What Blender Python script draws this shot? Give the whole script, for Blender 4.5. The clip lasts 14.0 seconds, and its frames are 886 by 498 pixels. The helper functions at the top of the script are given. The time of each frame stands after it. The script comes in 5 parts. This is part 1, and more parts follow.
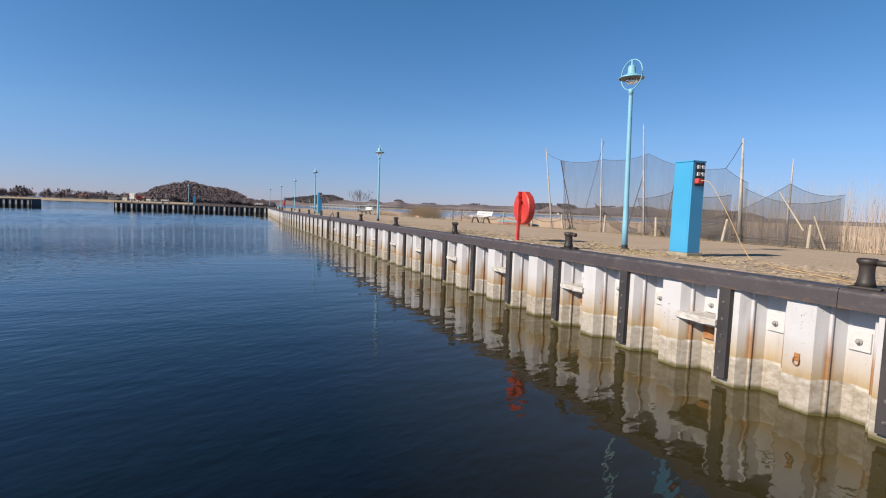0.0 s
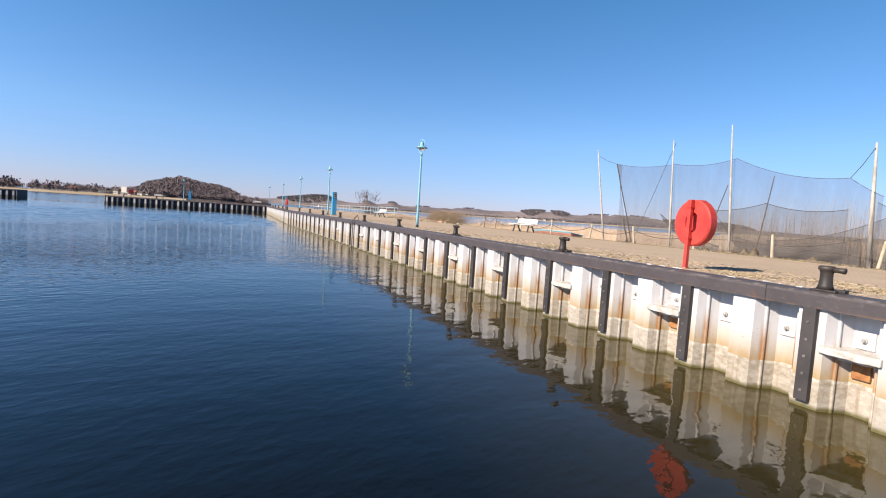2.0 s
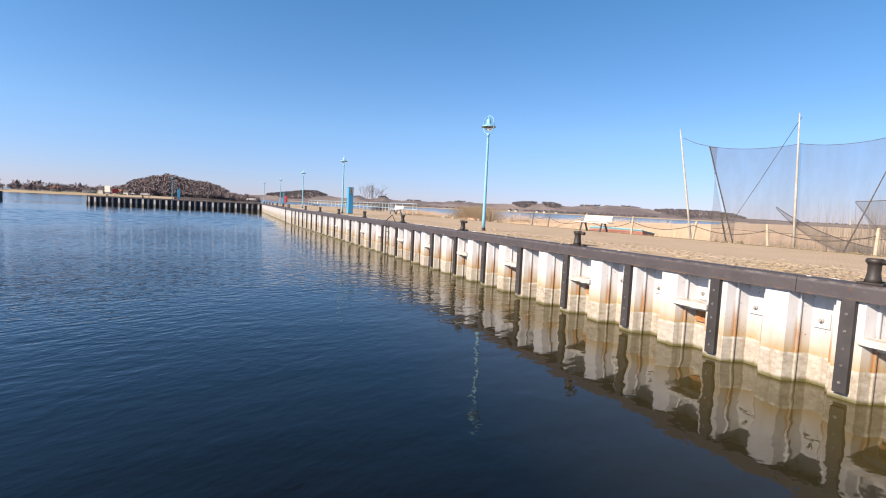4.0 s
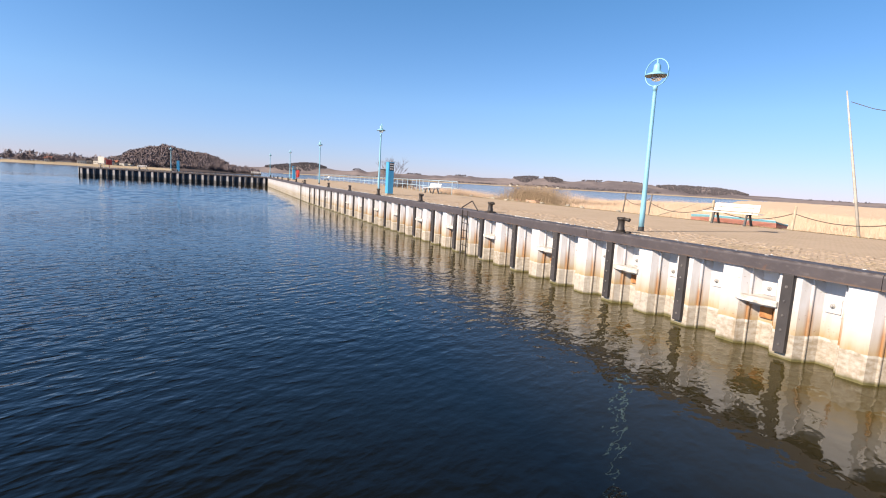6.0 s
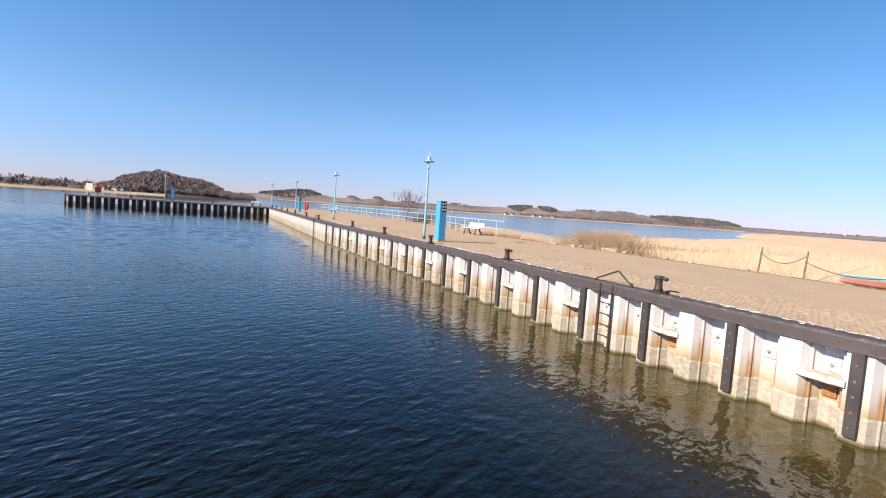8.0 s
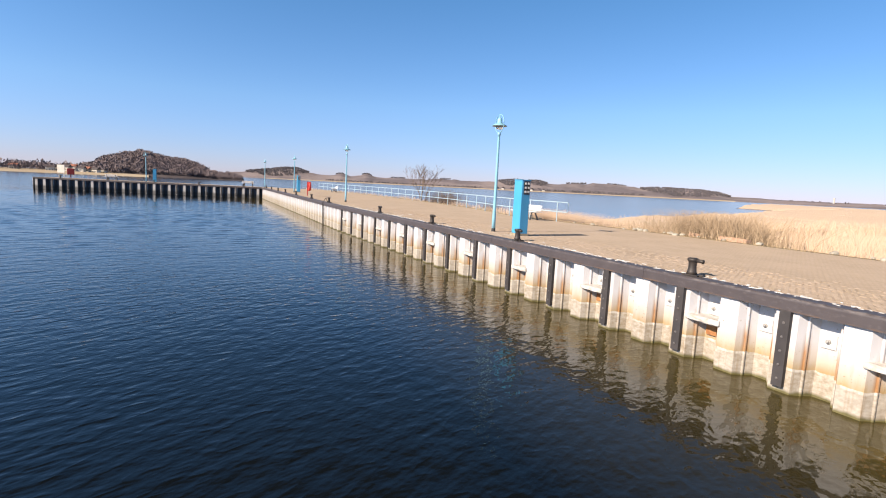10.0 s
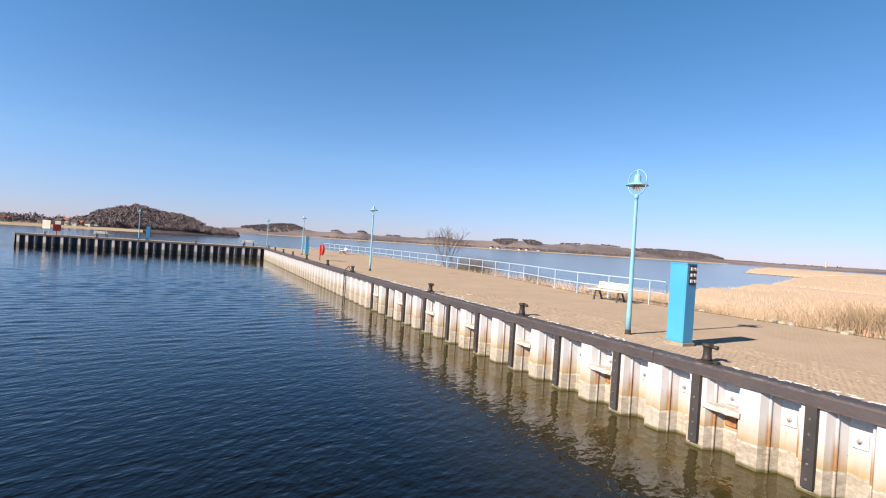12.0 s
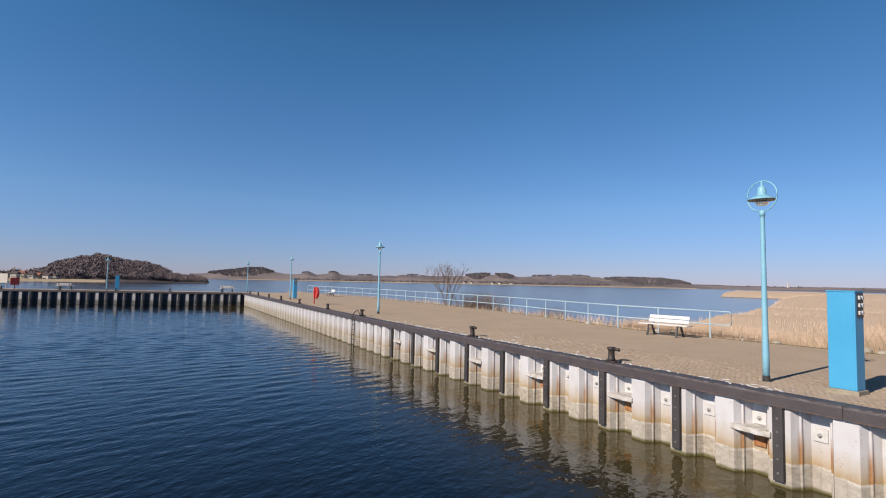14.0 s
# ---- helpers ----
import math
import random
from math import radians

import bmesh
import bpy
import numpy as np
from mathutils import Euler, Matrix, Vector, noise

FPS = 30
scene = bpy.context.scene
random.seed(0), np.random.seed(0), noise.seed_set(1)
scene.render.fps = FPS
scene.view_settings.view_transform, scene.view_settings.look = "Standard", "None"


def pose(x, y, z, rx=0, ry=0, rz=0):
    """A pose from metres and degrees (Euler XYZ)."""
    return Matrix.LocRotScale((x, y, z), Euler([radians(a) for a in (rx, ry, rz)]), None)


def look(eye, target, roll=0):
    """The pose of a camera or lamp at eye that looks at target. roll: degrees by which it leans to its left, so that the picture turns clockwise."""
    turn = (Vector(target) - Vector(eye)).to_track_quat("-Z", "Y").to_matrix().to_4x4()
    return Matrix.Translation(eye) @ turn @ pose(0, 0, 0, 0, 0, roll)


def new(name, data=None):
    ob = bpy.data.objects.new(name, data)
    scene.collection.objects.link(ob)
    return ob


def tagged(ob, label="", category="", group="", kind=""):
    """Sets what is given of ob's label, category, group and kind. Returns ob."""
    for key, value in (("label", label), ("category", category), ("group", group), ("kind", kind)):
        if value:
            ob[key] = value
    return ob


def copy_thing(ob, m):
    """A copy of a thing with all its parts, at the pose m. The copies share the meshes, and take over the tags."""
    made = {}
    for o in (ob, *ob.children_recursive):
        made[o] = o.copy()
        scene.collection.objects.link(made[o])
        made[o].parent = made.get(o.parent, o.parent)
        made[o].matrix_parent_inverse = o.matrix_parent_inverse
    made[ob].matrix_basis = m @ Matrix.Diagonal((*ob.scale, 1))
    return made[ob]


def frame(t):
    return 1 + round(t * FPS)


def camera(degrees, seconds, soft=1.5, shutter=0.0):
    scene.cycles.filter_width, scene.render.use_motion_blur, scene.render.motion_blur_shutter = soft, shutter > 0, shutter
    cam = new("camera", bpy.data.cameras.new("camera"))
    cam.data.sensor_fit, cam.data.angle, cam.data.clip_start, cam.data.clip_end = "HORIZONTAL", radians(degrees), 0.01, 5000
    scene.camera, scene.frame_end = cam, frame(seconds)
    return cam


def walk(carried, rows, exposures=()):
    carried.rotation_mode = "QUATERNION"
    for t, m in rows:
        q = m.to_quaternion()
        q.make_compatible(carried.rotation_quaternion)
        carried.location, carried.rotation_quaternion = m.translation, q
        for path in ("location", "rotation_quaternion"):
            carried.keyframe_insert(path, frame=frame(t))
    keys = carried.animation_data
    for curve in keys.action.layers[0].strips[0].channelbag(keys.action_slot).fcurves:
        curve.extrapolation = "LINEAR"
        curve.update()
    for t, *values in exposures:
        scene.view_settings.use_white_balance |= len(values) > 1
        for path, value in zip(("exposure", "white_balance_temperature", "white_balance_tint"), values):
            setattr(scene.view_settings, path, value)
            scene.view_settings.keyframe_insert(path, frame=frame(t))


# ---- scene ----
cam = camera(81, 14.0, soft=1.1)
PATH = [
    (0, (-6.520, -7.265, 0.724), (-5.737, -5.431, 0.574), 2.08),
    (0.5, (-6.830, -6.233, 0.678), (-6.040, -4.405, 0.496), 2.39),
    (1, (-7.096, -5.066, 0.727), (-6.306, -3.236, 0.567), 2.87),
    (1.5, (-7.331, -3.945, 0.751), (-6.505, -2.132, 0.575), 2.99),
    (2, (-7.445, -2.522, 0.717), (-6.633, -0.700, 0.581), 3.78),
    (2.5, (-7.558, -1.027, 0.741), (-6.746, 0.792, 0.559), 3.12),
    (3, (-7.777, 0.356, 0.732), (-6.934, 2.164, 0.579), 2.40),
    (3.2, (-7.832, 1.012, 0.738), (-6.991, 2.822, 0.604), 2.57),
    (5.3, (-8.243, 8.401, 0.811), (-7.374, 10.189, 0.595), 2.30),
    (5.5, (-8.357, 9.035, 0.839), (-7.495, 10.831, 0.661), 1.43),
    (6, (-8.496, 10.793, 0.928), (-7.647, 12.586, 0.670), 3.28),
    (6.5, (-8.642, 12.523, 1.049), (-7.782, 14.321, 0.874), 2.21),
    (7, (-8.869, 14.128, 1.237), (-8.018, 15.931, 1.075), 3.83),
    (7.5, (-9.026, 15.769, 1.401), (-8.162, 17.564, 1.220), 3.53),
    (8, (-8.898, 17.760, 1.459), (-8.025, 19.554, 1.308), 3.92),
    (8.2, (-8.853, 18.374, 1.508), (-7.994, 20.173, 1.345), 3.33),
    (10.3, (-8.846, 25.953, 1.534), (-7.935, 27.717, 1.289), 2.81),
    (10.5, (-8.901, 26.536, 1.572), (-7.990, 28.306, 1.376), 2.43),
    (11, (-8.964, 28.153, 1.643), (-8.064, 29.926, 1.425), 4.14),
    (11.5, (-8.950, 29.785, 1.792), (-8.051, 31.566, 1.659), 4.04),
    (12, (-8.958, 31.399, 1.924), (-8.032, 33.171, 1.906), 3.65),
    (12.5, (-9.048, 32.737, 1.994), (-8.124, 34.505, 2.136), 3.02),
    (13, (-9.268, 33.658, 2.023), (-8.317, 35.412, 2.161), 2.78),
    (13.5, (-9.620, 34.365, 1.933), (-8.619, 36.090, 2.078), 2.86),
    (14, (-9.885, 34.821, 1.855), (-8.870, 36.540, 1.982), 1.18),
]
EXPOSURES = [(0, 0.28, 6790, 9), (1, 0.52, 6840, 10), (3, 0.77, 7090, 11), (6.5, 0.82, 7240, 12), (8, 0.80, 7240, 12), (11, 0.80, 7240, 12), (12, 0.73, 7240, 12), (13, 0.43, 6990, 11), (14, 0.12, 6790, 11)]
walk(cam, [(t, look(eye, aim, roll)) for t, eye, aim, roll in PATH], EXPOSURES)

# ---- world ----
SUN = Vector((-0.992, -0.125, 0.0)).normalized()
SUN_ELEV = radians(31)
world = bpy.data.worlds.new("world")
scene.world = world
world.use_nodes = True
wn = world.node_tree.nodes
sky = wn.new("ShaderNodeTexSky")
sky.sky_type = "NISHITA"
sky.sun_disc = False
sky.sun_elevation = SUN_ELEV
sky.sun_rotation = math.atan2(SUN.x, SUN.y)
sky.air_density, sky.dust_density, sky.ozone_density = 1.0, 0.0, 2.5
tint = wn.new("ShaderNodeMix")
tint.data_type, tint.blend_type = "RGBA", "MULTIPLY"
tint.inputs[0].default_value = 1.0
up = wn.new("ShaderNodeSeparateXYZ")
world.node_tree.links.new(wn.new("ShaderNodeTexCoord").outputs["Generated"], up.inputs[0])
clear = wn.new("ShaderNodeValToRGB")
while len(clear.color_ramp.elements) < 5:
    clear.color_ramp.elements.new(0.5)
for e, (at, col) in zip(clear.color_ramp.elements, ((0.0, (0.435, 0.495, 0.96)), (0.14, (0.50, 0.705, 1.02)), (0.42, (0.345, 0.76, 1.03)), (0.50, (0.30, 0.655, 0.90)), (0.61, (0.17, 0.135, 0.09)))):
    e.position, e.color = at, (*col, 1)
world.node_tree.links.new(up.outputs[2], clear.inputs[0])
# the haze is a little brighter towards the sun's side
side = wn.new("ShaderNodeMapRange")
for key, value in (("From Min", -1.0), ("From Max", 1.0), ("To Min", 1.10), ("To Max", 0.82)):
    side.inputs[key].default_value = value
world.node_tree.links.new(up.outputs[0], side.inputs["Value"])
haze = wn.new("ShaderNodeVectorMath")
haze.operation = "SCALE"
world.node_tree.links.new(clear.outputs[0], haze.inputs[0])
world.node_tree.links.new(side.outputs[0], haze.inputs["Scale"])
world.node_tree.links.new(haze.outputs[0], tint.inputs[7])
world.node_tree.links.new(sky.outputs[0], tint.inputs[6])
world.node_tree.links.new(tint.outputs[2], wn["Background"].inputs[0])
wn["Background"].inputs[1].default_value = 0.107

sun = new("sun", bpy.data.lights.new("sun", "SUN"))
sun.data.energy, sun.data.angle, sun.data.color = 5.0, radians(0.5), (1.0, 0.895, 0.78)
sun.matrix_world = look((0, 0, 0), (-SUN.x, -SUN.y, -math.tan(SUN_ELEV)))

# ---- materials ----


class Nodes:
    """A short way to write a node material."""

    def __init__(self, name):
        self.mat = bpy.data.materials.new(name)
        self.mat.use_nodes = True
        self.tree = self.mat.node_tree
        self.bsdf = self.tree.nodes["Principled BSDF"]
        self.out = self.tree.nodes["Material Output"]

    def node(self, kind, **inputs):
        n = self.tree.nodes.new(kind)
        for key, value in inputs.items():
            self.put(n.inputs[key.replace("_", " ")], value)
        return n

    def put(self, socket, value):
        if isinstance(value, bpy.types.NodeSocket):
            self.tree.links.new(value, socket)
        else:
            socket.default_value = value

    def place(self, local=False):
        if local:
            return self.node("ShaderNodeTexCoord").outputs["Object"]
        return self.node("ShaderNodeNewGeometry").outputs["Position"]

    def stretched(self, at, sx, sy, sz, rz=0.0):
        n = self.node("ShaderNodeMapping", Vector=at)
        n.inputs["Scale"].default_value = (sx, sy, sz)
        n.inputs["Rotation"].default_value = (0, 0, rz)
        return n.outputs[0]

    def along(self, at, degrees, stretch):
        """Coordinates for marks drawn out along a direction on the ground."""
        n = self.node("ShaderNodeMapping", Vector=at)
        n.vector_type = "TEXTURE"
        n.inputs["Rotation"].default_value = (0, 0, radians(degrees))
        n.inputs["Scale"].default_value = (stretch, 1.0, 1.0)
        return n.outputs[0]

    def noise(self, at, scale, detail=4.0, rough=0.55):
        return self.node("ShaderNodeTexNoise", Vector=at, Scale=scale, Detail=detail, Roughness=rough).outputs["Fac"]

    def ramp(self, fac, *stops):
        n = self.node("ShaderNodeValToRGB", Fac=fac)
        while len(n.color_ramp.elements) < len(stops):
            n.color_ramp.elements.new(0.5)
        for e, (pos, col) in zip(n.color_ramp.elements, stops):
            e.position = pos
            e.color = (*col, 1) if not isinstance(col, (int, float)) else (col, col, col, 1)
        return n.outputs[0]

    def mix(self, fac, a, b, how="MIX"):
        n = self.tree.nodes.new("ShaderNodeMix")
        n.data_type, n.blend_type = "RGBA", how
        for key, v in ((0, fac), (6, a), (7, b)):
            self.put(n.inputs[key], (*v, 1) if isinstance(v, tuple) and len(v) == 3 else v)
        return n.outputs[2]

    def maths(self, op, a, b=0.0, clamp=False):
        n = self.tree.nodes.new("ShaderNodeMath")
        n.operation, n.use_clamp = op, clamp
        self.put(n.inputs[0], a), self.put(n.inputs[1], b)
        return n.outputs[0]

    def axis(self, at, which):
        return self.node("ShaderNodeSeparateXYZ", Vector=at).outputs[which]

    def bump(self, height, strength, distance, under=None):
        n = self.node("ShaderNodeBump", Height=height, Strength=strength, Distance=distance)
        if under is not None:
            self.put(n.inputs["Normal"], under)
        return n.outputs[0]

    def done(self, color, rough, metal=0.0, normal=None, spec=None):
        self.put(self.bsdf.inputs["Base Color"], (*color, 1) if isinstance(color, tuple) and len(color) == 3 else color)
        self.put(self.bsdf.inputs["Roughness"], rough)
        self.put(self.bsdf.inputs["Metallic"], metal)
        if normal is not None:
            self.put(self.bsdf.inputs["Normal"], normal)
        if spec is not None:
            self.put(self.bsdf.inputs["Specular IOR Level"], spec)
        return self.mat


def plain(name, a, b, scale=3.0, rough=0.6, metal=0.0, grain=40.0, bump=0.3, depth=0.003, local=False, vary=0.0):
    """A worn surface: two tones in broad patches, fine grain in tone and relief."""
    m = Nodes(name)
    at = m.place(local)
    col = m.mix(m.ramp(m.noise(at, scale, 6), (0.35, 0.0), (0.68, 1.0)), a, b)
    fine = m.noise(at, grain, 4)
    col = m.mix(0.25, col, m.ramp(fine, (0.3, 0.45), (0.7, 1.0)), "MULTIPLY")
    if vary:
        rnd = m.node("ShaderNodeObjectInfo").outputs["Random"]
        col = m.mix(vary, col, m.ramp(rnd, (0.0, 0.35), (1.0, 1.0)), "MULTIPLY")
    r = m.maths("ADD", m.maths("MULTIPLY", fine, 0.25), rough - 0.12)
    return m.done(col, r, metal, m.bump(fine, bump, depth))


def leafy(name, a, b, rough=0.9, depth=0.3):
    """Stalks, twigs and far woods: every piece has a tone of its own."""
    m = Nodes(name)
    rnd = m.node("ShaderNodeNewGeometry").outputs["Random Per Island"]
    col = m.mix(rnd, a, b)
    col = m.mix(depth, col, m.ramp(m.noise(m.place(), 0.35, 4), (0.3, 0.45), (0.7, 1.0)), "MULTIPLY")
    # thin stalks scatter the light: their normals lean upwards
    n = m.tree.nodes.new("ShaderNodeVectorMath")
    n.operation = "ADD"
    m.put(n.inputs[0], m.node("ShaderNodeNewGeometry").outputs["Normal"])
    n.inputs[1].default_value = (0, 0, 1.0)
    unit = m.tree.nodes.new("ShaderNodeVectorMath")
    unit.operation = "NORMALIZE"
    m.put(unit.inputs[0], n.outputs[0])
    return m.done(col, rough, normal=unit.outputs[0], spec=0.12)


def water_material():
    m = Nodes("harbour water")
    at = m.place()
    swell = m.noise(m.along(at, 8, 2.2), 0.85, 2, 0.5)
    ripple = m.noise(m.along(at, 26, 1.55), 4.4, 2, 0.5)
    crest = m.maths("SUBTRACT", 1.0, m.maths("ABSOLUTE", m.maths("SUBTRACT", m.maths("MULTIPLY", m.noise(m.along(at, 30, 1.8), 3.0, 2, 0.45), 2.0), 1.0)))
    fine = m.noise(m.along(at, 20, 1.6), 10.0, 2, 0.5)
    wind = m.ramp(m.maths("MULTIPLY", m.maths("ADD", m.axis(at, 1), m.maths("MULTIPLY", m.noise(at, 0.05, 2), 20.0)), 0.01), (0.20, 0.13), (0.30, 0.95), (0.37, 0.58), (0.50, 0.58), (0.66, 0.25), (1.15, 0.25))
    calm = m.maths("MULTIPLY", m.ramp(m.noise(at, 0.05, 2), (0.36, 0.6), (0.62, 1.1)), wind)
    calm = m.maths("MULTIPLY", calm, m.ramp(m.maths("MULTIPLY", m.axis(at, 0), -0.1), (0.0, 0.6), (0.5, 0.95), (1.0, 1.15)))
    swell = m.maths("MULTIPLY", swell, m.ramp(m.maths("MULTIPLY", m.axis(at, 0), -0.1), (0.15, 1.0), (0.45, 0.42)))
    n = m.bump(m.maths("MULTIPLY", swell, m.ramp(m.maths("MULTIPLY", m.axis(at, 1), 0.01), (0.10, 0.8), (0.35, 0.5), (0.60, 0.1))), 1.0, 0.052)
    n = m.bump(m.maths("MULTIPLY", ripple, calm), 1.0, 0.036, n)
    n = m.bump(m.maths("MULTIPLY", crest, calm), 1.0, 0.030, n)
    n = m.bump(m.maths("MULTIPLY", fine, calm), 1.0, 0.009, n)
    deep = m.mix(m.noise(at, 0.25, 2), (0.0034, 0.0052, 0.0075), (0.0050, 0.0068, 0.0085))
    # olive silt near the wall, brightened to paint in part of its reflection
    silt_and_reflection = m.ramp(m.maths("MULTIPLY", m.maths("ADD", m.axis(at, 0), 6.0), 0.16), (0.10, 0.0), (0.50, 0.35), (0.80, 1.0))
    deep = m.mix(silt_and_reflection, deep, m.mix(m.noise(at, 0.8, 3), (0.042, 0.034, 0.011), (0.072, 0.057, 0.019)))
    open_water = m.ramp(m.maths("MULTIPLY", m.axis(at, 1), 0.01), (0.08, 0.03), (0.40, 0.05), (0.66, 0.07), (0.95, 0.06))
    # the open bay outside the mole is ruffled by the wind
    bay = m.maths("MAXIMUM", m.ramp(m.maths("MULTIPLY", m.axis(at, 1), 0.005), (0.56, 0.0), (0.66, 1.0)), m.ramp(m.maths("MULTIPLY", m.axis(at, 0), 0.05), (0.55, 0.0), (0.75, 1.0)))
    deep = m.mix(bay, deep, (0.013, 0.022, 0.032))
    open_water = m.mix(bay, open_water, (0.12, 0.12, 0.12))
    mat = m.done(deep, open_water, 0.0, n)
    m.bsdf.inputs["IOR"].default_value = 1.33
    m.bsdf.inputs["Specular IOR Level"].default_value = 0.41
    return mat


def pile_material():
    """White painted steel: rust runs at the interlocks, a rust-stained band, a cream tide band and algae at the water."""
    m = Nodes("stained white pile paint")
    at = m.place(True)
    wp = m.place()
    z, y = m.axis(at, 2), m.axis(at, 1)
    wob = m.maths("MULTIPLY", m.maths("SUBTRACT", m.noise(m.stretched(wp, 1, 1, 0.5), 3.2, 6, 0.6), 0.5), 0.10)
    zz = m.maths("ADD", z, wob)
    near = m.ramp(m.maths("MULTIPLY", m.axis(wp, 1), 0.01), (0.42, 1.0), (0.66, 0.0))
    white = m.mix(m.noise(wp, 3.0, 5), (0.520, 0.518, 0.540), (0.605, 0.608, 0.635))
    white = m.mix(m.ramp(m.noise(m.stretched(wp, 9, 9, 1.2), 1.0, 5), (0.55, 0.0), (0.75, 0.30)), white, (0.357, 0.289, 0.212))
    # rust band, strongest just over the tide line
    runs = m.ramp(m.noise(m.stretched(wp, 5, 5, 0.9), 1.0, 6, 0.65), (0.30, 0.74), (0.60, 1.0))
    band = m.ramp(m.maths("ADD", zz, 1.6), (0.42, 1.0), (0.49, 0.84), (0.62, 0.50), (0.92, 0.0))
    col = m.mix(m.maths("MULTIPLY", band, runs), white, m.mix(near, (0.340, 0.281, 0.183), m.mix(m.noise(wp, 5, 5), (0.255, 0.160, 0.054), (0.455, 0.322, 0.140))))
    # streaks down the interlocks
    seam = m.maths("ABSOLUTE", m.maths("SUBTRACT", m.maths("ABSOLUTE", y), 0.265))
    seam = m.ramp(m.maths("MULTIPLY", seam, 10.0), (0.12, 1.0), (0.38, 0.0))
    low = m.ramp(m.maths("MULTIPLY", m.maths("ADD", zz, 1.6), 0.7), (0.10, 0.30), (0.29, 1.0), (0.50, 0.95), (0.74, 0.05))
    lot = m.ramp(m.noise(m.stretched(wp, 2, 2, 0.4), 1.7, 3), (0.34, 0.40), (0.48, 1.0))
    streak = m.maths("MULTIPLY", m.maths("MULTIPLY", m.maths("MULTIPLY", seam, low), lot), m.maths("ADD", 0.22, m.maths("MULTIPLY", near, 0.68)))
    col = m.mix(streak, col, m.mix(m.noise(wp, 14, 4), (0.215, 0.090, 0.024), (0.400, 0.190, 0.058)))
    speck = m.maths("MULTIPLY", m.ramp(m.noise(wp, 26, 3, 0.5), (0.655, 0.0), (0.70, 0.75)), m.ramp(m.noise(wp, 1.6, 3), (0.45, 0.0), (0.60, 1.0)))
    col = m.mix(speck, col, (0.230, 0.125, 0.060))
    # tide band and algae
    tide = m.ramp(m.maths("MULTIPLY", m.maths("ADD", zz, 1.6), 1.0), (0.430, 1.0), (0.440, 0.0))
    scale = m.mix(m.ramp(m.noise(m.stretched(wp, 6, 6, 10), 1.6, 7, 0.65), (0.35, 0.0), (0.65, 1.0)), m.mix(m.ramp(m.noise(wp, 0.35, 2), (0.42, 0.0), (0.58, 1.0)), (0.275, 0.230, 0.170), (0.330, 0.300, 0.260)), (0.460, 0.422, 0.372))
    col = m.mix(tide, col, scale)
    crust = m.ramp(m.maths("ADD", zz, 1.6), (0.385, 0.0), (0.405, 0.9), (0.432, 0.9), (0.442, 0.0))
    col = m.mix(m.maths("MULTIPLY", crust, m.ramp(m.noise(wp, 9, 5), (0.42, 0.0), (0.58, 1.0))), col, (0.561, 0.535, 0.489))
    drips = m.ramp(m.noise(m.stretched(wp, 14, 14, 0.8), 1.0, 4), (0.56, 0.0), (0.70, 0.5))
    col = m.mix(m.maths("MULTIPLY", drips, tide), col, (0.255, 0.170, 0.085))
    weed = m.ramp(m.maths("ADD", zz, 1.6), (0.02, 1.0), (0.075, 0.0))
    col = m.mix(weed, col, m.mix(m.noise(wp, 12, 5), (0.055, 0.050, 0.018), (0.170, 0.150, 0.060)))
    rough = m.mix(band, (0.357, 0.357, 0.357), (0.680, 0.680, 0.680))
    rnd = m.node("ShaderNodeObjectInfo").outputs["Random"]
    col = m.mix(0.22, col, m.ramp(rnd, (0.0, 0.6), (1.0, 1.0)), "MULTIPLY")
    return m.done(col, rough, 0.0, m.bump(m.noise(wp, 22, 5), 0.35, 0.004))


def mole_pile_material():
    """Weathered steel piling with shade put into its colour: dark recesses, paler outer flanges."""
    m = Nodes("mole piling with painted shade")
    at, wp = m.place(True), m.place()
    # outer flanges keep a lit tone, everything behind them is painted as shaded
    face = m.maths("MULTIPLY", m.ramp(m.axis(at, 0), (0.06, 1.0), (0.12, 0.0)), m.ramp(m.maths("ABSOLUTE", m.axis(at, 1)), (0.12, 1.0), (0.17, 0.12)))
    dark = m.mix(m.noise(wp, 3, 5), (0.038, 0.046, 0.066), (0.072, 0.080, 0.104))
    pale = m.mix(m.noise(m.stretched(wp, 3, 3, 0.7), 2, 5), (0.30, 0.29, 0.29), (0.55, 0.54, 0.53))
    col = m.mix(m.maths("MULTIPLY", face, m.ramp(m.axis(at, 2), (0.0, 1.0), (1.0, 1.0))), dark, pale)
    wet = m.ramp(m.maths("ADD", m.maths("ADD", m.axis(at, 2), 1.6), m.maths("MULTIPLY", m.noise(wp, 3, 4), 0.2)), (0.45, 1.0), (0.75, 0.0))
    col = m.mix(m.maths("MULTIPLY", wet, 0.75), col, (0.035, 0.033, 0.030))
    return m.done(col, 0.7, 0.0, m.bump(m.noise(wp, 22, 5), 0.35, 0.004))


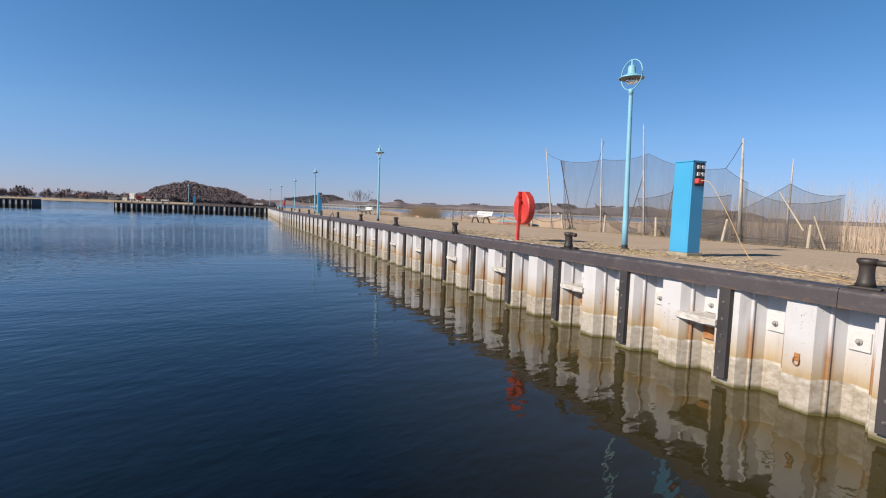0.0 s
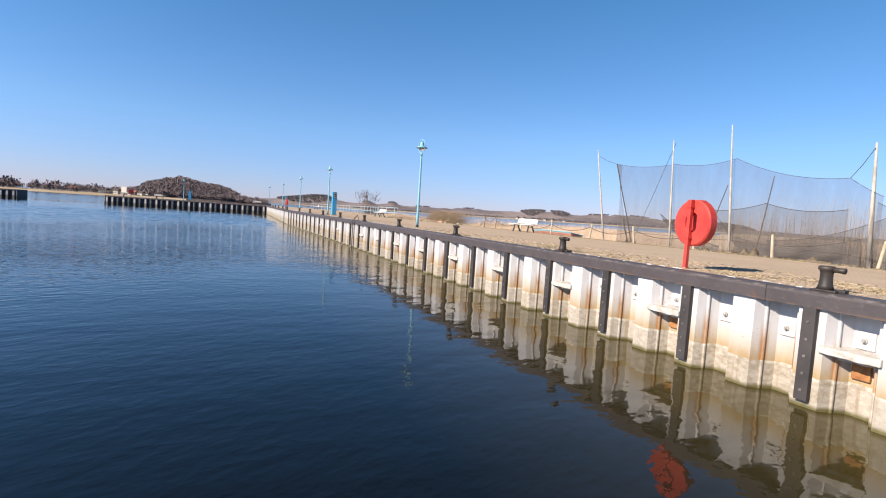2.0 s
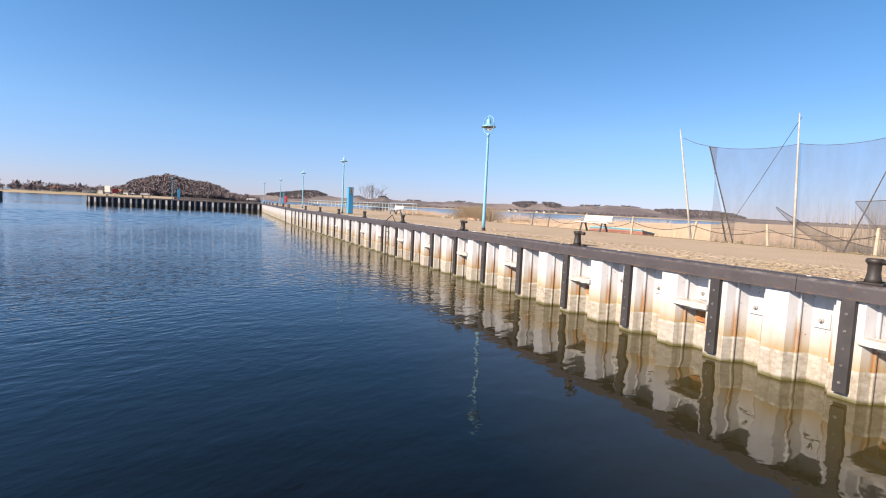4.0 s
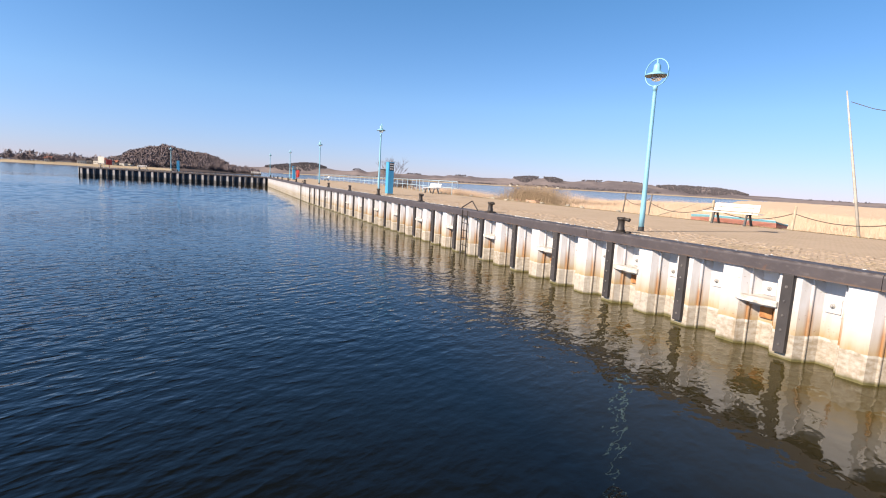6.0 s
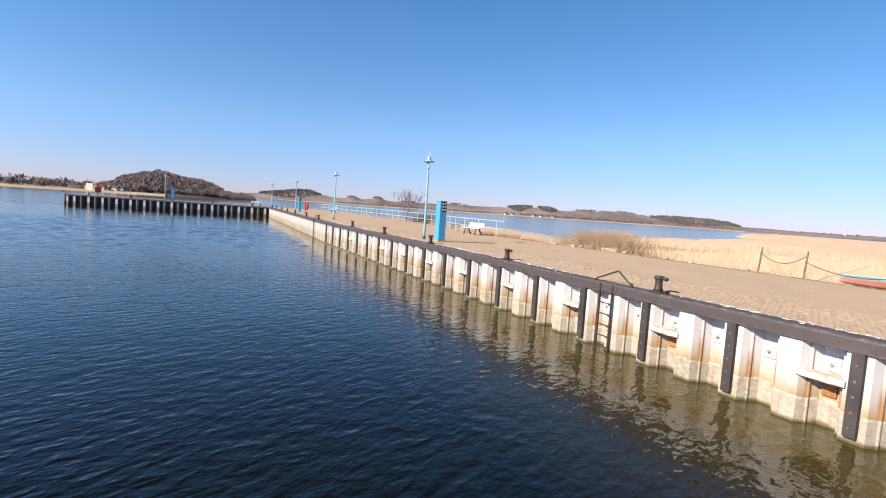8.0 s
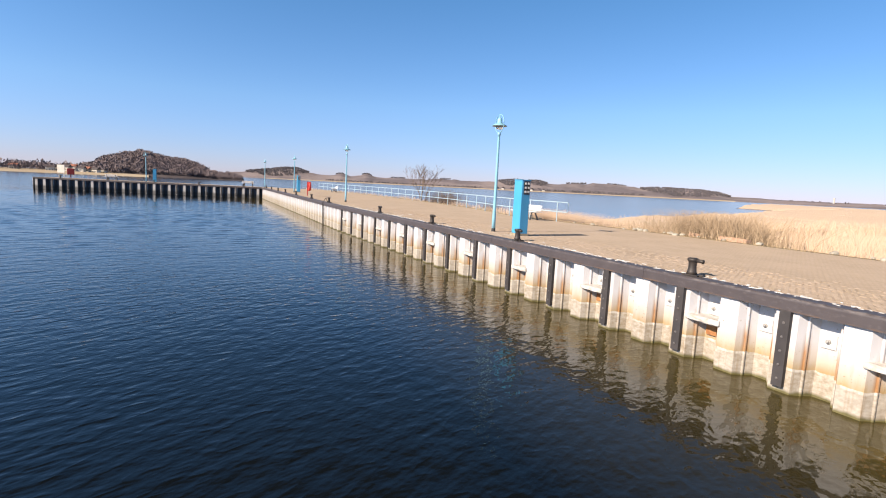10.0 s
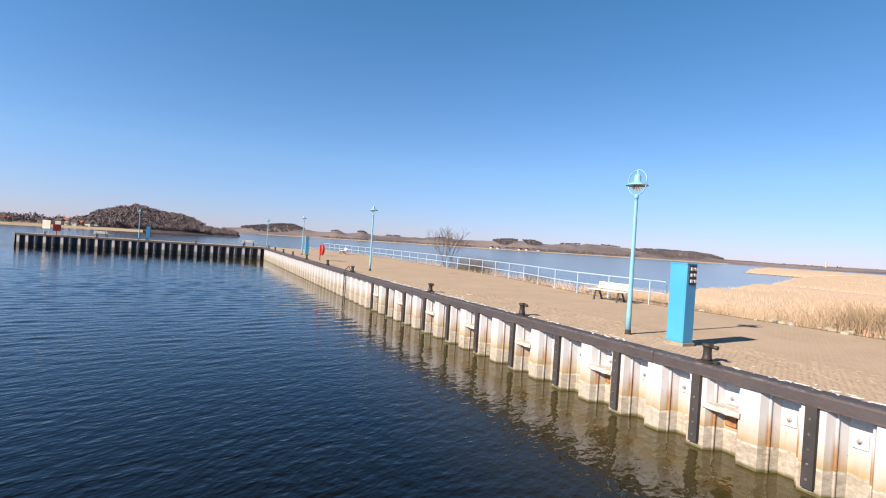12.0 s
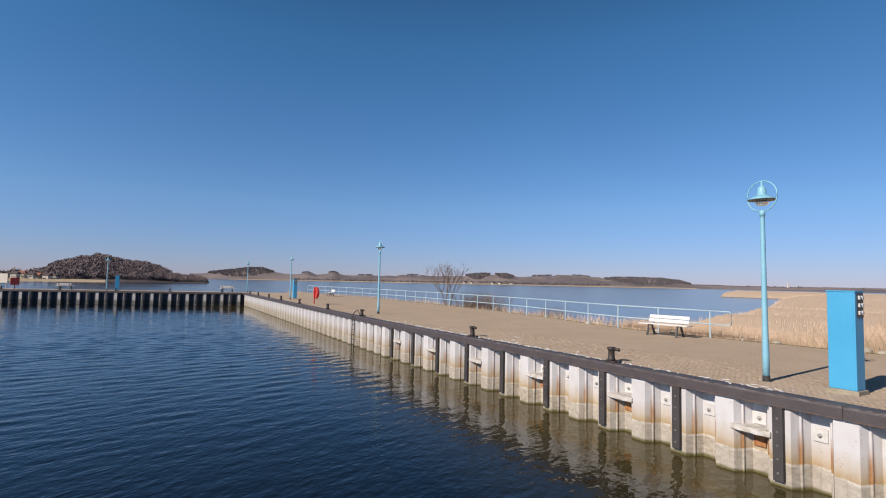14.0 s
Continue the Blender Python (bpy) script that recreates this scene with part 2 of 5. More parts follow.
def cap_material():
    m = Nodes("dark painted steel cap")
    wp = m.place()
    col = m.mix(m.noise(wp, 2.5, 6), (0.043, 0.036, 0.041), (0.086, 0.074, 0.079))
    col = m.mix(m.ramp(m.noise(m.stretched(wp, 3, 1.6, 3), 7.0, 7, 0.7), (0.55, 0.0), (0.74, 0.40)), col, (0.162, 0.145, 0.146))
    chip = m.ramp(m.noise(m.stretched(wp, 5, 2.2, 5), 2.2, 6, 0.6), (0.64, 0.0), (0.69, 1.0))
    far = m.ramp(m.maths("MULTIPLY", m.axis(wp, 1), 0.02), (0.25, 0.02), (0.5, 0.8))
    back = m.ramp(m.axis(wp, 2), (0.0, 0.0), (0.004, 1.0))
    col = m.mix(m.maths("MULTIPLY", m.maths("MULTIPLY", chip, far), back), col, (0.561, 0.544, 0.518))
    rust = m.ramp(m.noise(wp, 7, 5), (0.66, 0.0), (0.74, 0.6))
    col = m.mix(rust, col, (0.145, 0.072, 0.043))
    # the upper edge is rubbed bright by ropes, the lower edge rusts through
    z = m.axis(wp, 2)
    rub = m.maths("MULTIPLY", m.ramp(m.maths("ADD", z, 0.10), (0.055, 0.0), (0.085, 1.0), (0.100, 0.6), (0.104, 0.0)), m.ramp(m.noise(m.stretched(wp, 3, 1.2, 3), 5.0, 6, 0.65), (0.48, 0.0), (0.62, 0.65)))
    col = m.mix(rub, col, (0.20, 0.182, 0.180))
    foot = m.maths("MULTIPLY", m.ramp(m.maths("ADD", z, 0.30), (0.075, 1.0), (0.110, 0.0)), m.ramp(m.noise(m.stretched(wp, 2, 1.0, 2), 3.5, 6, 0.65), (0.46, 0.0), (0.60, 0.8)))
    col = m.mix(foot, col, (0.165, 0.095, 0.055))
    return m.done(col, m.maths("ADD", m.maths("MULTIPLY", m.noise(wp, 16, 4), 0.3), 0.38), 0.0, m.bump(m.noise(wp, 18, 5), 0.4, 0.006))


def paving_material(pieces=False):
    """Small worn setts, grey-brown, with sand, dry grass and moss in the joints."""
    m = Nodes("setts" if pieces else "sett paving")
    wp = m.place()
    if pieces:
        rnd = m.node("ShaderNodeNewGeometry").outputs["Random Per Island"]
        obj = m.node("ShaderNodeObjectInfo").outputs["Random"]
        tone = m.mix(m.maths("FRACT", m.maths("ADD", rnd, obj)), (0.387, 0.306, 0.234), (0.489, 0.387, 0.302))
        height = m.noise(wp, 30, 5)
    else:
        flat = m.stretched(wp, 1, 1, 1, radians(90))
        b = m.node("ShaderNodeTexBrick", Vector=flat, Scale=1.0)
        b.inputs["Color1"].default_value, b.inputs["Color2"].default_value = (0.438, 0.344, 0.264, 1), (0.497, 0.393, 0.304, 1)
        b.inputs["Mortar"].default_value = (0.399, 0.319, 0.242, 1)
        b.inputs["Brick Width"].default_value, b.inputs["Row Height"].default_value = 0.115, 0.105
        b.inputs["Mortar Size"].default_value, b.inputs["Mortar Smooth"].default_value = 0.012, 0.3
        tone = b.outputs["Color"]
        height = m.maths("SUBTRACT", m.maths("MULTIPLY", m.noise(wp, 30, 5), 0.5), b.outputs["Fac"])
    tone = m.mix(m.ramp(m.noise(wp, 0.5, 6), (0.4, 0.0), (0.65, 0.6)), tone, (0.510, 0.404, 0.316))
    grass = m.ramp(m.noise(m.stretched(wp, 1.0, 0.6, 1), 1.1, 7, 0.65), (0.55, 0.0), (0.68, 0.50))
    tone = m.mix(grass, tone, m.mix(m.noise(wp, 25, 3), (0.330, 0.262, 0.185), (0.450, 0.362, 0.262)))
    moss = m.ramp(m.noise(wp, 0.8, 6), (0.64, 0.0), (0.78, 0.40))
    tone = m.mix(moss, tone, (0.187, 0.170, 0.085))
    return m.done(tone, 0.92, 0.0, m.bump(height, 0.35, 0.006), 0.2)


def hull_material():
    m = Nodes("faded two-tone boat paint")
    z = m.axis(m.place(True), 2)
    wp = m.place()
    red = m.mix(m.noise(wp, 3, 5), (0.714, 0.315, 0.246), (0.748, 0.408, 0.340))
    blue = m.mix(m.noise(wp, 3, 5), (0.230, 0.544, 0.586), (0.340, 0.637, 0.663))
    return m.done(m.mix(m.ramp(z, (0.30, 0.0), (0.31, 1.0)), red, blue), 0.55, 0.0, m.bump(m.noise(wp, 20, 4), 0.3, 0.004))


def net_material():
    m = Nodes("dark fishing net")
    at = m.place(True)
    folds = m.noise(m.stretched(at, 1, 1, 0.35), 1.3, 5, 0.6)
    foot = m.ramp(m.maths("MULTIPLY", m.axis(at, 2), 0.25), (0.0, 0.16), (0.22, 0.0))
    f = m.maths("ADD", foot, m.maths("ADD", 0.17, m.maths("MULTIPLY", folds, 0.36)))
    m.done((0.105, 0.098, 0.098), 0.95, spec=0.1)
    clear = m.node("ShaderNodeBsdfTransparent")
    both = m.node("ShaderNodeMixShader", Fac=f)
    m.put(both.inputs[1], clear.outputs[0]), m.put(both.inputs[2], m.bsdf.outputs[0])
    m.put(m.out.inputs["Surface"], both.outputs[0])
    return m.mat


def glass_material():
    m = Nodes("clear lamp glass")
    m.done((0.9, 0.93, 0.95), 0.08)
    m.bsdf.inputs["Transmission Weight"].default_value = 0.85
    return m.mat


def hill_material(name, field, wood, scale=0.006):
    m = Nodes(name)
    wp = m.place()
    col = m.mix(m.ramp(m.noise(wp, scale, 6), (0.44, 0.0), (0.56, 1.0)), field, wood)
    col = m.mix(0.5, col, m.ramp(m.noise(wp, scale * 12, 5), (0.3, 0.4), (0.7, 1.0)), "MULTIPLY")
    return m.done(col, 0.95, spec=0.1)


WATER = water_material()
PILE = pile_material()
CAP = cap_material()
MOLEPILE = mole_pile_material()
PAVING = paving_material()
SETT = paving_material(True)
RUBBER = plain("dark fender", (0.034, 0.031, 0.034), (0.064, 0.058, 0.061), 2, 0.7, vary=0.3)
IRON = plain("black bollard paint", (0.025, 0.022, 0.021), (0.055, 0.044, 0.039), 5, 0.55, grain=60)
PLATE = plain("white washer plate", (0.527, 0.527, 0.518), (0.629, 0.625, 0.620), 6, 0.5)
LEDGE = plain("flaking white ledge paint", (0.43, 0.39, 0.345), (0.62, 0.615, 0.61), 7, 0.6, bump=0.5)
RUST = plain("rusted pocket", (0.272, 0.102, 0.038), (0.442, 0.221, 0.085), 9, 0.85, bump=0.6)
FENDERBOLT = plain("dark fender bolt", (0.076, 0.072, 0.076), (0.255, 0.238, 0.230), 20, 0.5, 0.3)
STEEL = plain("grey bolt", (0.340, 0.332, 0.323), (0.476, 0.468, 0.459), 20, 0.5, 0.4)
LIGHTBLUE = plain("light blue paint", (0.204, 0.476, 0.629), (0.246, 0.527, 0.671), 3, 0.42, grain=25, bump=0.1)
BOXBLUE = plain("bright blue cabinet paint", (0.047, 0.340, 0.612), (0.058, 0.365, 0.637), 1.5, 0.45, grain=70, bump=0.1)
RAILBLUE = plain("pale blue rail paint", (0.340, 0.510, 0.629), (0.476, 0.603, 0.680), 2, 0.5, grain=20, bump=0.1)
BOOT = plain("dark lamp foot", (0.025, 0.025, 0.030), (0.051, 0.051, 0.051), 8, 0.7)
SHADE = plain("grey lamp underside", (0.170, 0.145, 0.119), (0.255, 0.221, 0.187), 8, 0.5)
GLASS = glass_material()
RED = plain("faded red plastic", (0.527, 0.038, 0.034), (0.612, 0.072, 0.055), 2.5, 0.5, grain=20, bump=0.1)
# darker copy of the faded red: the shade is put into the colour
SHADEDRED = plain("red housing in shade", (0.289, 0.025, 0.024), (0.357, 0.038, 0.034), 2.5, 0.5)
CONCRETE = plain("weathered concrete", (0.255, 0.230, 0.170), (0.374, 0.340, 0.264), 6, 0.9, bump=0.6)
BLACK = plain("black panel", (0.017, 0.017, 0.020), (0.030, 0.030, 0.034), 10, 0.4)
SOCKET = plain("pale socket plastic", (0.527, 0.535, 0.544), (0.629, 0.629, 0.637), 10, 0.4)
ORANGE = plain("orange cable", (0.629, 0.374, 0.170), (0.697, 0.476, 0.255), 6, 0.55)
BENCHWHITE = plain("white bench slats", (0.629, 0.637, 0.646), (0.722, 0.722, 0.722), 6, 0.5)
BENCHIRON = plain("dark grey bench casting", (0.043, 0.047, 0.051), (0.085, 0.089, 0.093), 9, 0.6)
POLE = plain("weathered pole timber", (0.374, 0.340, 0.297), (0.544, 0.510, 0.468), 4, 0.85, bump=0.5)
DARKSTAKE = plain("dark weathered stake", (0.111, 0.093, 0.081), (0.204, 0.178, 0.153), 6, 0.85, bump=0.5)
STAKE = plain("bleached stake", (0.408, 0.340, 0.246), (0.544, 0.476, 0.374), 5, 0.85, bump=0.5)
ROPE = plain("dark rope", (0.051, 0.043, 0.038), (0.102, 0.085, 0.072), 12, 0.9)
NET = net_material()
HEAP = plain("gathered brown net", (0.115, 0.090, 0.066), (0.215, 0.170, 0.120), 9, 0.95, grain=55, bump=0.9, depth=0.02)
HULL = hull_material()
EDGESTRIP = plain("dark brown edge strip", (0.111, 0.085, 0.051), (0.204, 0.162, 0.102), 3, 0.95, grain=14, bump=0.6, depth=0.02)
EARTH = plain("dry bank earth", (0.255, 0.196, 0.119), (0.391, 0.315, 0.204), 0.35, 0.95, grain=6, bump=0.6, depth=0.05)
REED = leafy("dry reed", (0.578, 0.425, 0.310), (0.654, 0.501, 0.383), depth=0.10)
def reed_top_material():
    m = Nodes("reed field top")
    wp = m.place()
    col = m.mix(m.noise(m.stretched(wp, 1, 1, 0.2), 3.0, 6, 0.7), (0.578, 0.433, 0.327), (0.680, 0.535, 0.412))
    col = m.mix(m.ramp(m.noise(wp, 0.06, 5), (0.35, 0.0), (0.7, 1.0)), col, (0.637, 0.497, 0.378))
    return m.done(col, 0.95, 0.0, m.bump(m.noise(wp, 2.0, 6, 0.7), 0.35, 0.2), 0.1)


REEDTOP = reed_top_material()
TUSSOCK = leafy("dry grass", (0.408, 0.315, 0.170), (0.561, 0.451, 0.281))
STRAW = leafy("bleached straw", (0.36, 0.285, 0.19), (0.50, 0.41, 0.29))
TWIG = leafy("bare twigs", (0.272, 0.212, 0.162), (0.442, 0.365, 0.289))
BARK = leafy("dark bare bark", (0.128, 0.098, 0.081), (0.230, 0.174, 0.140))
GOLDTWIG = leafy("golden twigs", (0.289, 0.208, 0.140), (0.468, 0.357, 0.246))
# far woods and slopes: the haze of distance is mixed into these mauve-grey tones
WOODS = leafy("far bare woods", (0.180, 0.146, 0.155), (0.205, 0.168, 0.176))
PINES = leafy("hazy far dark woods", (0.100, 0.092, 0.104), (0.140, 0.127, 0.138))
FARHILL = hill_material("hazy far fields and woods", (0.310, 0.262, 0.262), (0.205, 0.178, 0.190))
DARKHILL = hill_material("wooded hill ground", (0.120, 0.102, 0.108), (0.095, 0.082, 0.088), 0.03)
SHORE = plain("far reed shore", (0.391, 0.306, 0.204), (0.493, 0.399, 0.281), 0.02, 0.95, grain=0.3)
BRICKRED = plain("red roof", (0.289, 0.111, 0.076), (0.357, 0.153, 0.102), 2, 0.9)
HOUSEWHITE = plain("white house wall", (0.493, 0.468, 0.425), (0.578, 0.552, 0.518), 2, 0.85)
DARKGLASS = plain("dark window", (0.025, 0.030, 0.034), (0.043, 0.047, 0.051), 2, 0.2)
BRICKSTONE = plain("broken brick", (0.391, 0.221, 0.145), (0.510, 0.357, 0.264), 8, 0.9, bump=0.6)
STONE = plain("pale rubble stone", (0.357, 0.323, 0.264), (0.527, 0.493, 0.425), 6, 0.9, bump=0.6, vary=0.4)

# ---- mesh helpers ----


def mesh_from(bm, name, mat, smooth=False):
    me = bpy.data.meshes.new(name)
    if smooth:
        for f in bm.faces:
            f.smooth = True
    bm.normal_update()
    bm.to_mesh(me)
    bm.free()
    me.materials.append(mat)
    return me


def part(name, bm, mat, parent=None, label="", smooth=False, m=None):
    """Links a bmesh (or a mesh) as one object under a thing or a part."""
    me = bm if isinstance(bm, bpy.types.Mesh) else mesh_from(bm, name, mat, smooth)
    ob = new(name, me)
    ob.parent = parent
    if m is not None:
        ob.matrix_basis = m
    return tagged(ob, label)


def thing(name, label, category, m=None, group="", kind=""):
    ob = new(name)
    ob.empty_display_size = 0.1
    if m is not None:
        ob.matrix_basis = m
    return tagged(ob, label, category, group, kind)


def add_box(bm, x0, x1, y0, y1, z0, z1, bevel=0.0, m=None):
    made = bmesh.ops.create_cube(bm, size=1.0)["verts"]
    bmesh.ops.transform(bm, matrix=Matrix.Translation(((x0 + x1) / 2, (y0 + y1) / 2, (z0 + z1) / 2)) @ Matrix.Diagonal((x1 - x0, y1 - y0, z1 - z0, 1)), verts=made)
    if bevel:
        edges = list({e for v in made for e in v.link_edges})
        made = bmesh.ops.bevel(bm, geom=edges, offset=bevel, segments=2, affect="EDGES", profile=0.6)["verts"]
    if m is not None:
        bmesh.ops.transform(bm, matrix=m, verts=made)
    return bm


def box(x0, x1, y0, y1, z0, z1, bevel=0.0, m=None):
    return add_box(bmesh.new(), x0, x1, y0, y1, z0, z1, bevel, m)


def add_lathe(bm, rings, n=16, centre=(0, 0), close=True):
    """Turned form about a vertical axis from (radius, z) rings."""
    rows = []
    for r, z in rings:
        rows.append([bm.verts.new((centre[0] + r * math.cos(k * math.tau / n), centre[1] + r * math.sin(k * math.tau / n), z)) for k in range(n)])
    for a, b in zip(rows, rows[1:]):
        for k in range(n):
            bm.faces.new((a[k], a[(k + 1) % n], b[(k + 1) % n], b[k]))
    if close:
        bm.faces.new(rows[0][::-1])
        bm.faces.new(rows[-1])
    return bm


def lathe(rings, n=16, close=True):
    return add_lathe(bmesh.new(), rings, n, close=close)


def add_tube(bm, points, radius, n=8, closed=False):
    """A round bar along points; radius is a number or one for each point."""
    pts = [Vector(p) for p in points]
    rows = []
    for i, p in enumerate(pts):
        a = pts[i - 1] if i or closed else p
        b = pts[(i + 1) % len(pts)] if i + 1 < len(pts) or closed else p
        d = (b - a).normalized()
        u = d.cross(Vector((0, 0, 1)))
        u = u.normalized() if u.length > 1e-3 else Vector((1, 0, 0))
        v = d.cross(u)
        r = radius[i] if isinstance(radius, (list, tuple)) else radius
        rows.append([bm.verts.new(p + r * (math.cos(k * math.tau / n) * u + math.sin(k * math.tau / n) * v)) for k in range(n)])
    pairs = list(zip(rows, rows[1:])) + ([(rows[-1], rows[0])] if closed else [])
    for a, b in pairs:
        for k in range(n):
            bm.faces.new((a[k], a[(k + 1) % n], b[(k + 1) % n], b[k]))
    if not closed:
        bm.faces.new(rows[0][::-1])
        bm.faces.new(rows[-1])
    return bm


def tube(points, radius, n=8, closed=False):
    return add_tube(bmesh.new(), points, radius, n, closed)


def extrude_profile(profile, y0, y1):
    """A closed x-z outline swept along y."""
    bm = bmesh.new()
    a = [bm.verts.new((x, y0, z)) for x, z in profile]
    b = [bm.verts.new((x, y1, z)) for x, z in profile]
    n = len(profile)
    for k in range(n):
        bm.faces.new((a[k], b[k], b[(k + 1) % n], a[(k + 1) % n]))
    bm.faces.new(a)
    bm.faces.new(b[::-1])
    bmesh.ops.recalc_face_normals(bm, faces=bm.faces)
    return bm


def raw_mesh(name, verts, faces, mat, smooth=False):
    me = bpy.data.meshes.new(name)
    me.from_pydata(verts, [], faces)
    if smooth:
        me.polygons.foreach_set("use_smooth", [True] * len(me.polygons))
    me.materials.append(mat)
    me.update()
    return me


def lerp_line(pts, s):
    """The value at s of a broken line of (s, value...) rows."""
    for a, b in zip(pts, pts[1:]):
        if s <= b[0]:
            f = (s - a[0]) / (b[0] - a[0])
            f = max(0.0, f)
            return [u + f * (v - u) for u, v in zip(a[1:], b[1:])]
    return list(pts[-1][1:])


# ---- the plan ----
WATER_Z = -1.60
KINK = 57.0                      # the quay turns a little here
CORNER = Vector((1.9, 104.0))    # where the mole meets the quay
MOLE_END = Vector((-26.4, 113.6))
BEND = math.atan2(CORNER.x, CORNER.y - KINK)
MOLE_TURN = math.atan2(-(MOLE_END.x - CORNER.x), MOLE_END.y - CORNER.y)


def quay_pose(s, x=0.0, z=0.0):
    """The pose at s metres along the quay edge, x metres in from it."""
    if s <= KINK:
        return pose(x, s, z)
    return pose(0, KINK, 0, 0, 0, -math.degrees(BEND)) @ pose(x, s - KINK, z)


def mole_pose(s, x=0.0, z=0.0):
    """The pose at s metres along the mole from the corner, x metres in from its edge."""
    return Matrix.Translation((CORNER.x, CORNER.y, 0)) @ pose(0, 0, 0, 0, 0, math.degrees(MOLE_TURN)) @ pose(x, s, z)


QUAY_LEN = KINK + math.hypot(CORNER.x, CORNER.y - KINK)
MOLE_LEN = (MOLE_END - CORNER).length
EDGE = [(-40, 9.9), (30, 9.9), (40, 9.7), (46, 9.3), (50, 9.0), (53, 9.5), (58, 10.8), (63, 11.6), (70, 12.1), (80, 12.5), (90, 12.4), (100, 11.6), (140, 9.0)]


def edge_x(y):
    return lerp_line(EDGE, y)[0]


def deck_z(x):
    return -0.006 * max(0.0, x - 0.45)


# ---- water ----
def water_sheet():
    """One sheet to the horizon; inside the harbour it carries small standing ripples, calmer in the lee of the mole."""
    rng = np.random.default_rng(8)
    x0, x1, y0, y1 = -76.0, 0.5, 34.0, 109.0
    gx, gy = np.meshgrid(np.arange(x0, x1 + 0.01, 0.204), np.arange(y0, y1 + 0.01, 0.100))
    z = np.zeros_like(gx)
    for length in np.geomspace(0.38, 1.05, 22):
        turn = radians(90 + 26) + rng.normal(0, 0.30)
        k = math.tau / length
        z += length ** 1.1 * np.sin(k * (gx * math.cos(turn) + gy * math.sin(turn)) + rng.uniform(0, math.tau))
    patch = 0.8 + 0.35 * np.sin(gx * 0.11 + 1.3 * np.sin(gy * 0.09)) * np.sin(gy * 0.16 + 0.8)
    lee = np.interp(gy, [34, 40, 52, 74, 92, 109], [0.0, 0.35, 1.0, 0.95, 0.65, 0.25])
    side = np.clip((gx - x0) / 6, 0, 1) * np.clip((x1 - gx) / 3, 0, 1)
    z = WATER_Z + 0.0030 * z * patch * lee * side
    rows, cols = gx.shape
    verts = np.stack([gx, gy, z], axis=-1).reshape(-1, 3).tolist()
    i = (np.arange(rows - 1)[:, None] * cols + np.arange(cols - 1)[None, :]).reshape(-1)
    faces = np.stack([i, i + 1, i + cols + 1, i + cols], axis=-1).tolist()
    x1, y1 = float(gx.max()), float(gy.max())
    far = 4500
    for a, b, c, d in ((-far, far, -far, y0), (-far, far, y1, far), (-far, x0, y0, y1), (x1, far, y0, y1)):
        k = len(verts)
        verts += [(a, c, WATER_Z), (b, c, WATER_Z), (b, d, WATER_Z), (a, d, WATER_Z)]
        faces.append((k, k + 1, k + 2, k + 3))
    return raw_mesh("water", verts, faces, WATER, True)


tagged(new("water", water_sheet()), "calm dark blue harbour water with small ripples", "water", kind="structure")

# ---- quay: deck, cap, piles ----
deck_v, deck_f = [], []
ys = [-40 + 2 * k for k in range(0, 74)]
for y in ys:
    x_in = 0.27 if y <= KINK else 0.27 + (y - KINK) * math.tan(BEND)
    for k in range(7):
        x = x_in + (edge_x(y) - x_in) * k / 6
        deck_v.append((x, y, deck_z(x - x_in + 0.27) - 0.0025 + 0.002 * noise.noise((x * 0.3, y * 0.3, 0))))
for i in range(len(ys) - 1):
    for k in range(6):
        a = i * 7 + k
        deck_f.append((a, a + 1, a + 8, a + 7))
# outer side of the deck down to the bank
base = len(deck_v)
for i, y in enumerate(ys):
    x, _, z = deck_v[i * 7 + 6]
    deck_v.append((x + 0.05, y, z - 0.9))
for i in range(len(ys) - 1):
    deck_f.append((i * 7 + 6, base + i, base + i + 1, i * 7 + 13))
deck = tagged(new("pavement", raw_mesh("pavement", deck_v, deck_f, PAVING)), "grey-brown sett paving of the quay with dry grass in its joints", "pavement", kind="structure")

CAP_PROFILE = [(-0.035, -0.225), (-0.035, -0.05), (-0.028, -0.018), (-0.005, 0.0), (0.26, 0.006), (0.28, -0.05), (0.28, -0.225)]
wall = thing("quay_wall", "white painted sheet-pile quay wall with rust stains and a dark steel cap", "quay wall", kind="structure")


def cap_run(length, name="cap"):
    n = max(1, round(length / 6))
    step = length / n
    return mesh_from(extrude_profile(CAP_PROFILE, 0.004, step - 0.004), name, CAP), n, step


me, n, step = cap_run(KINK + 40)
for k in range(n):
    part("cap", me, CAP, wall, m=quay_pose(-40 + k * step))
me, n, step = cap_run(QUAY_LEN - KINK)
for k in range(n):
    part("cap", me, CAP, wall, m=quay_pose(KINK + 0.01 + k * step))

TOP, FOOT = -0.20, -2.4
OUTER, INNER = 0.03, 0.36


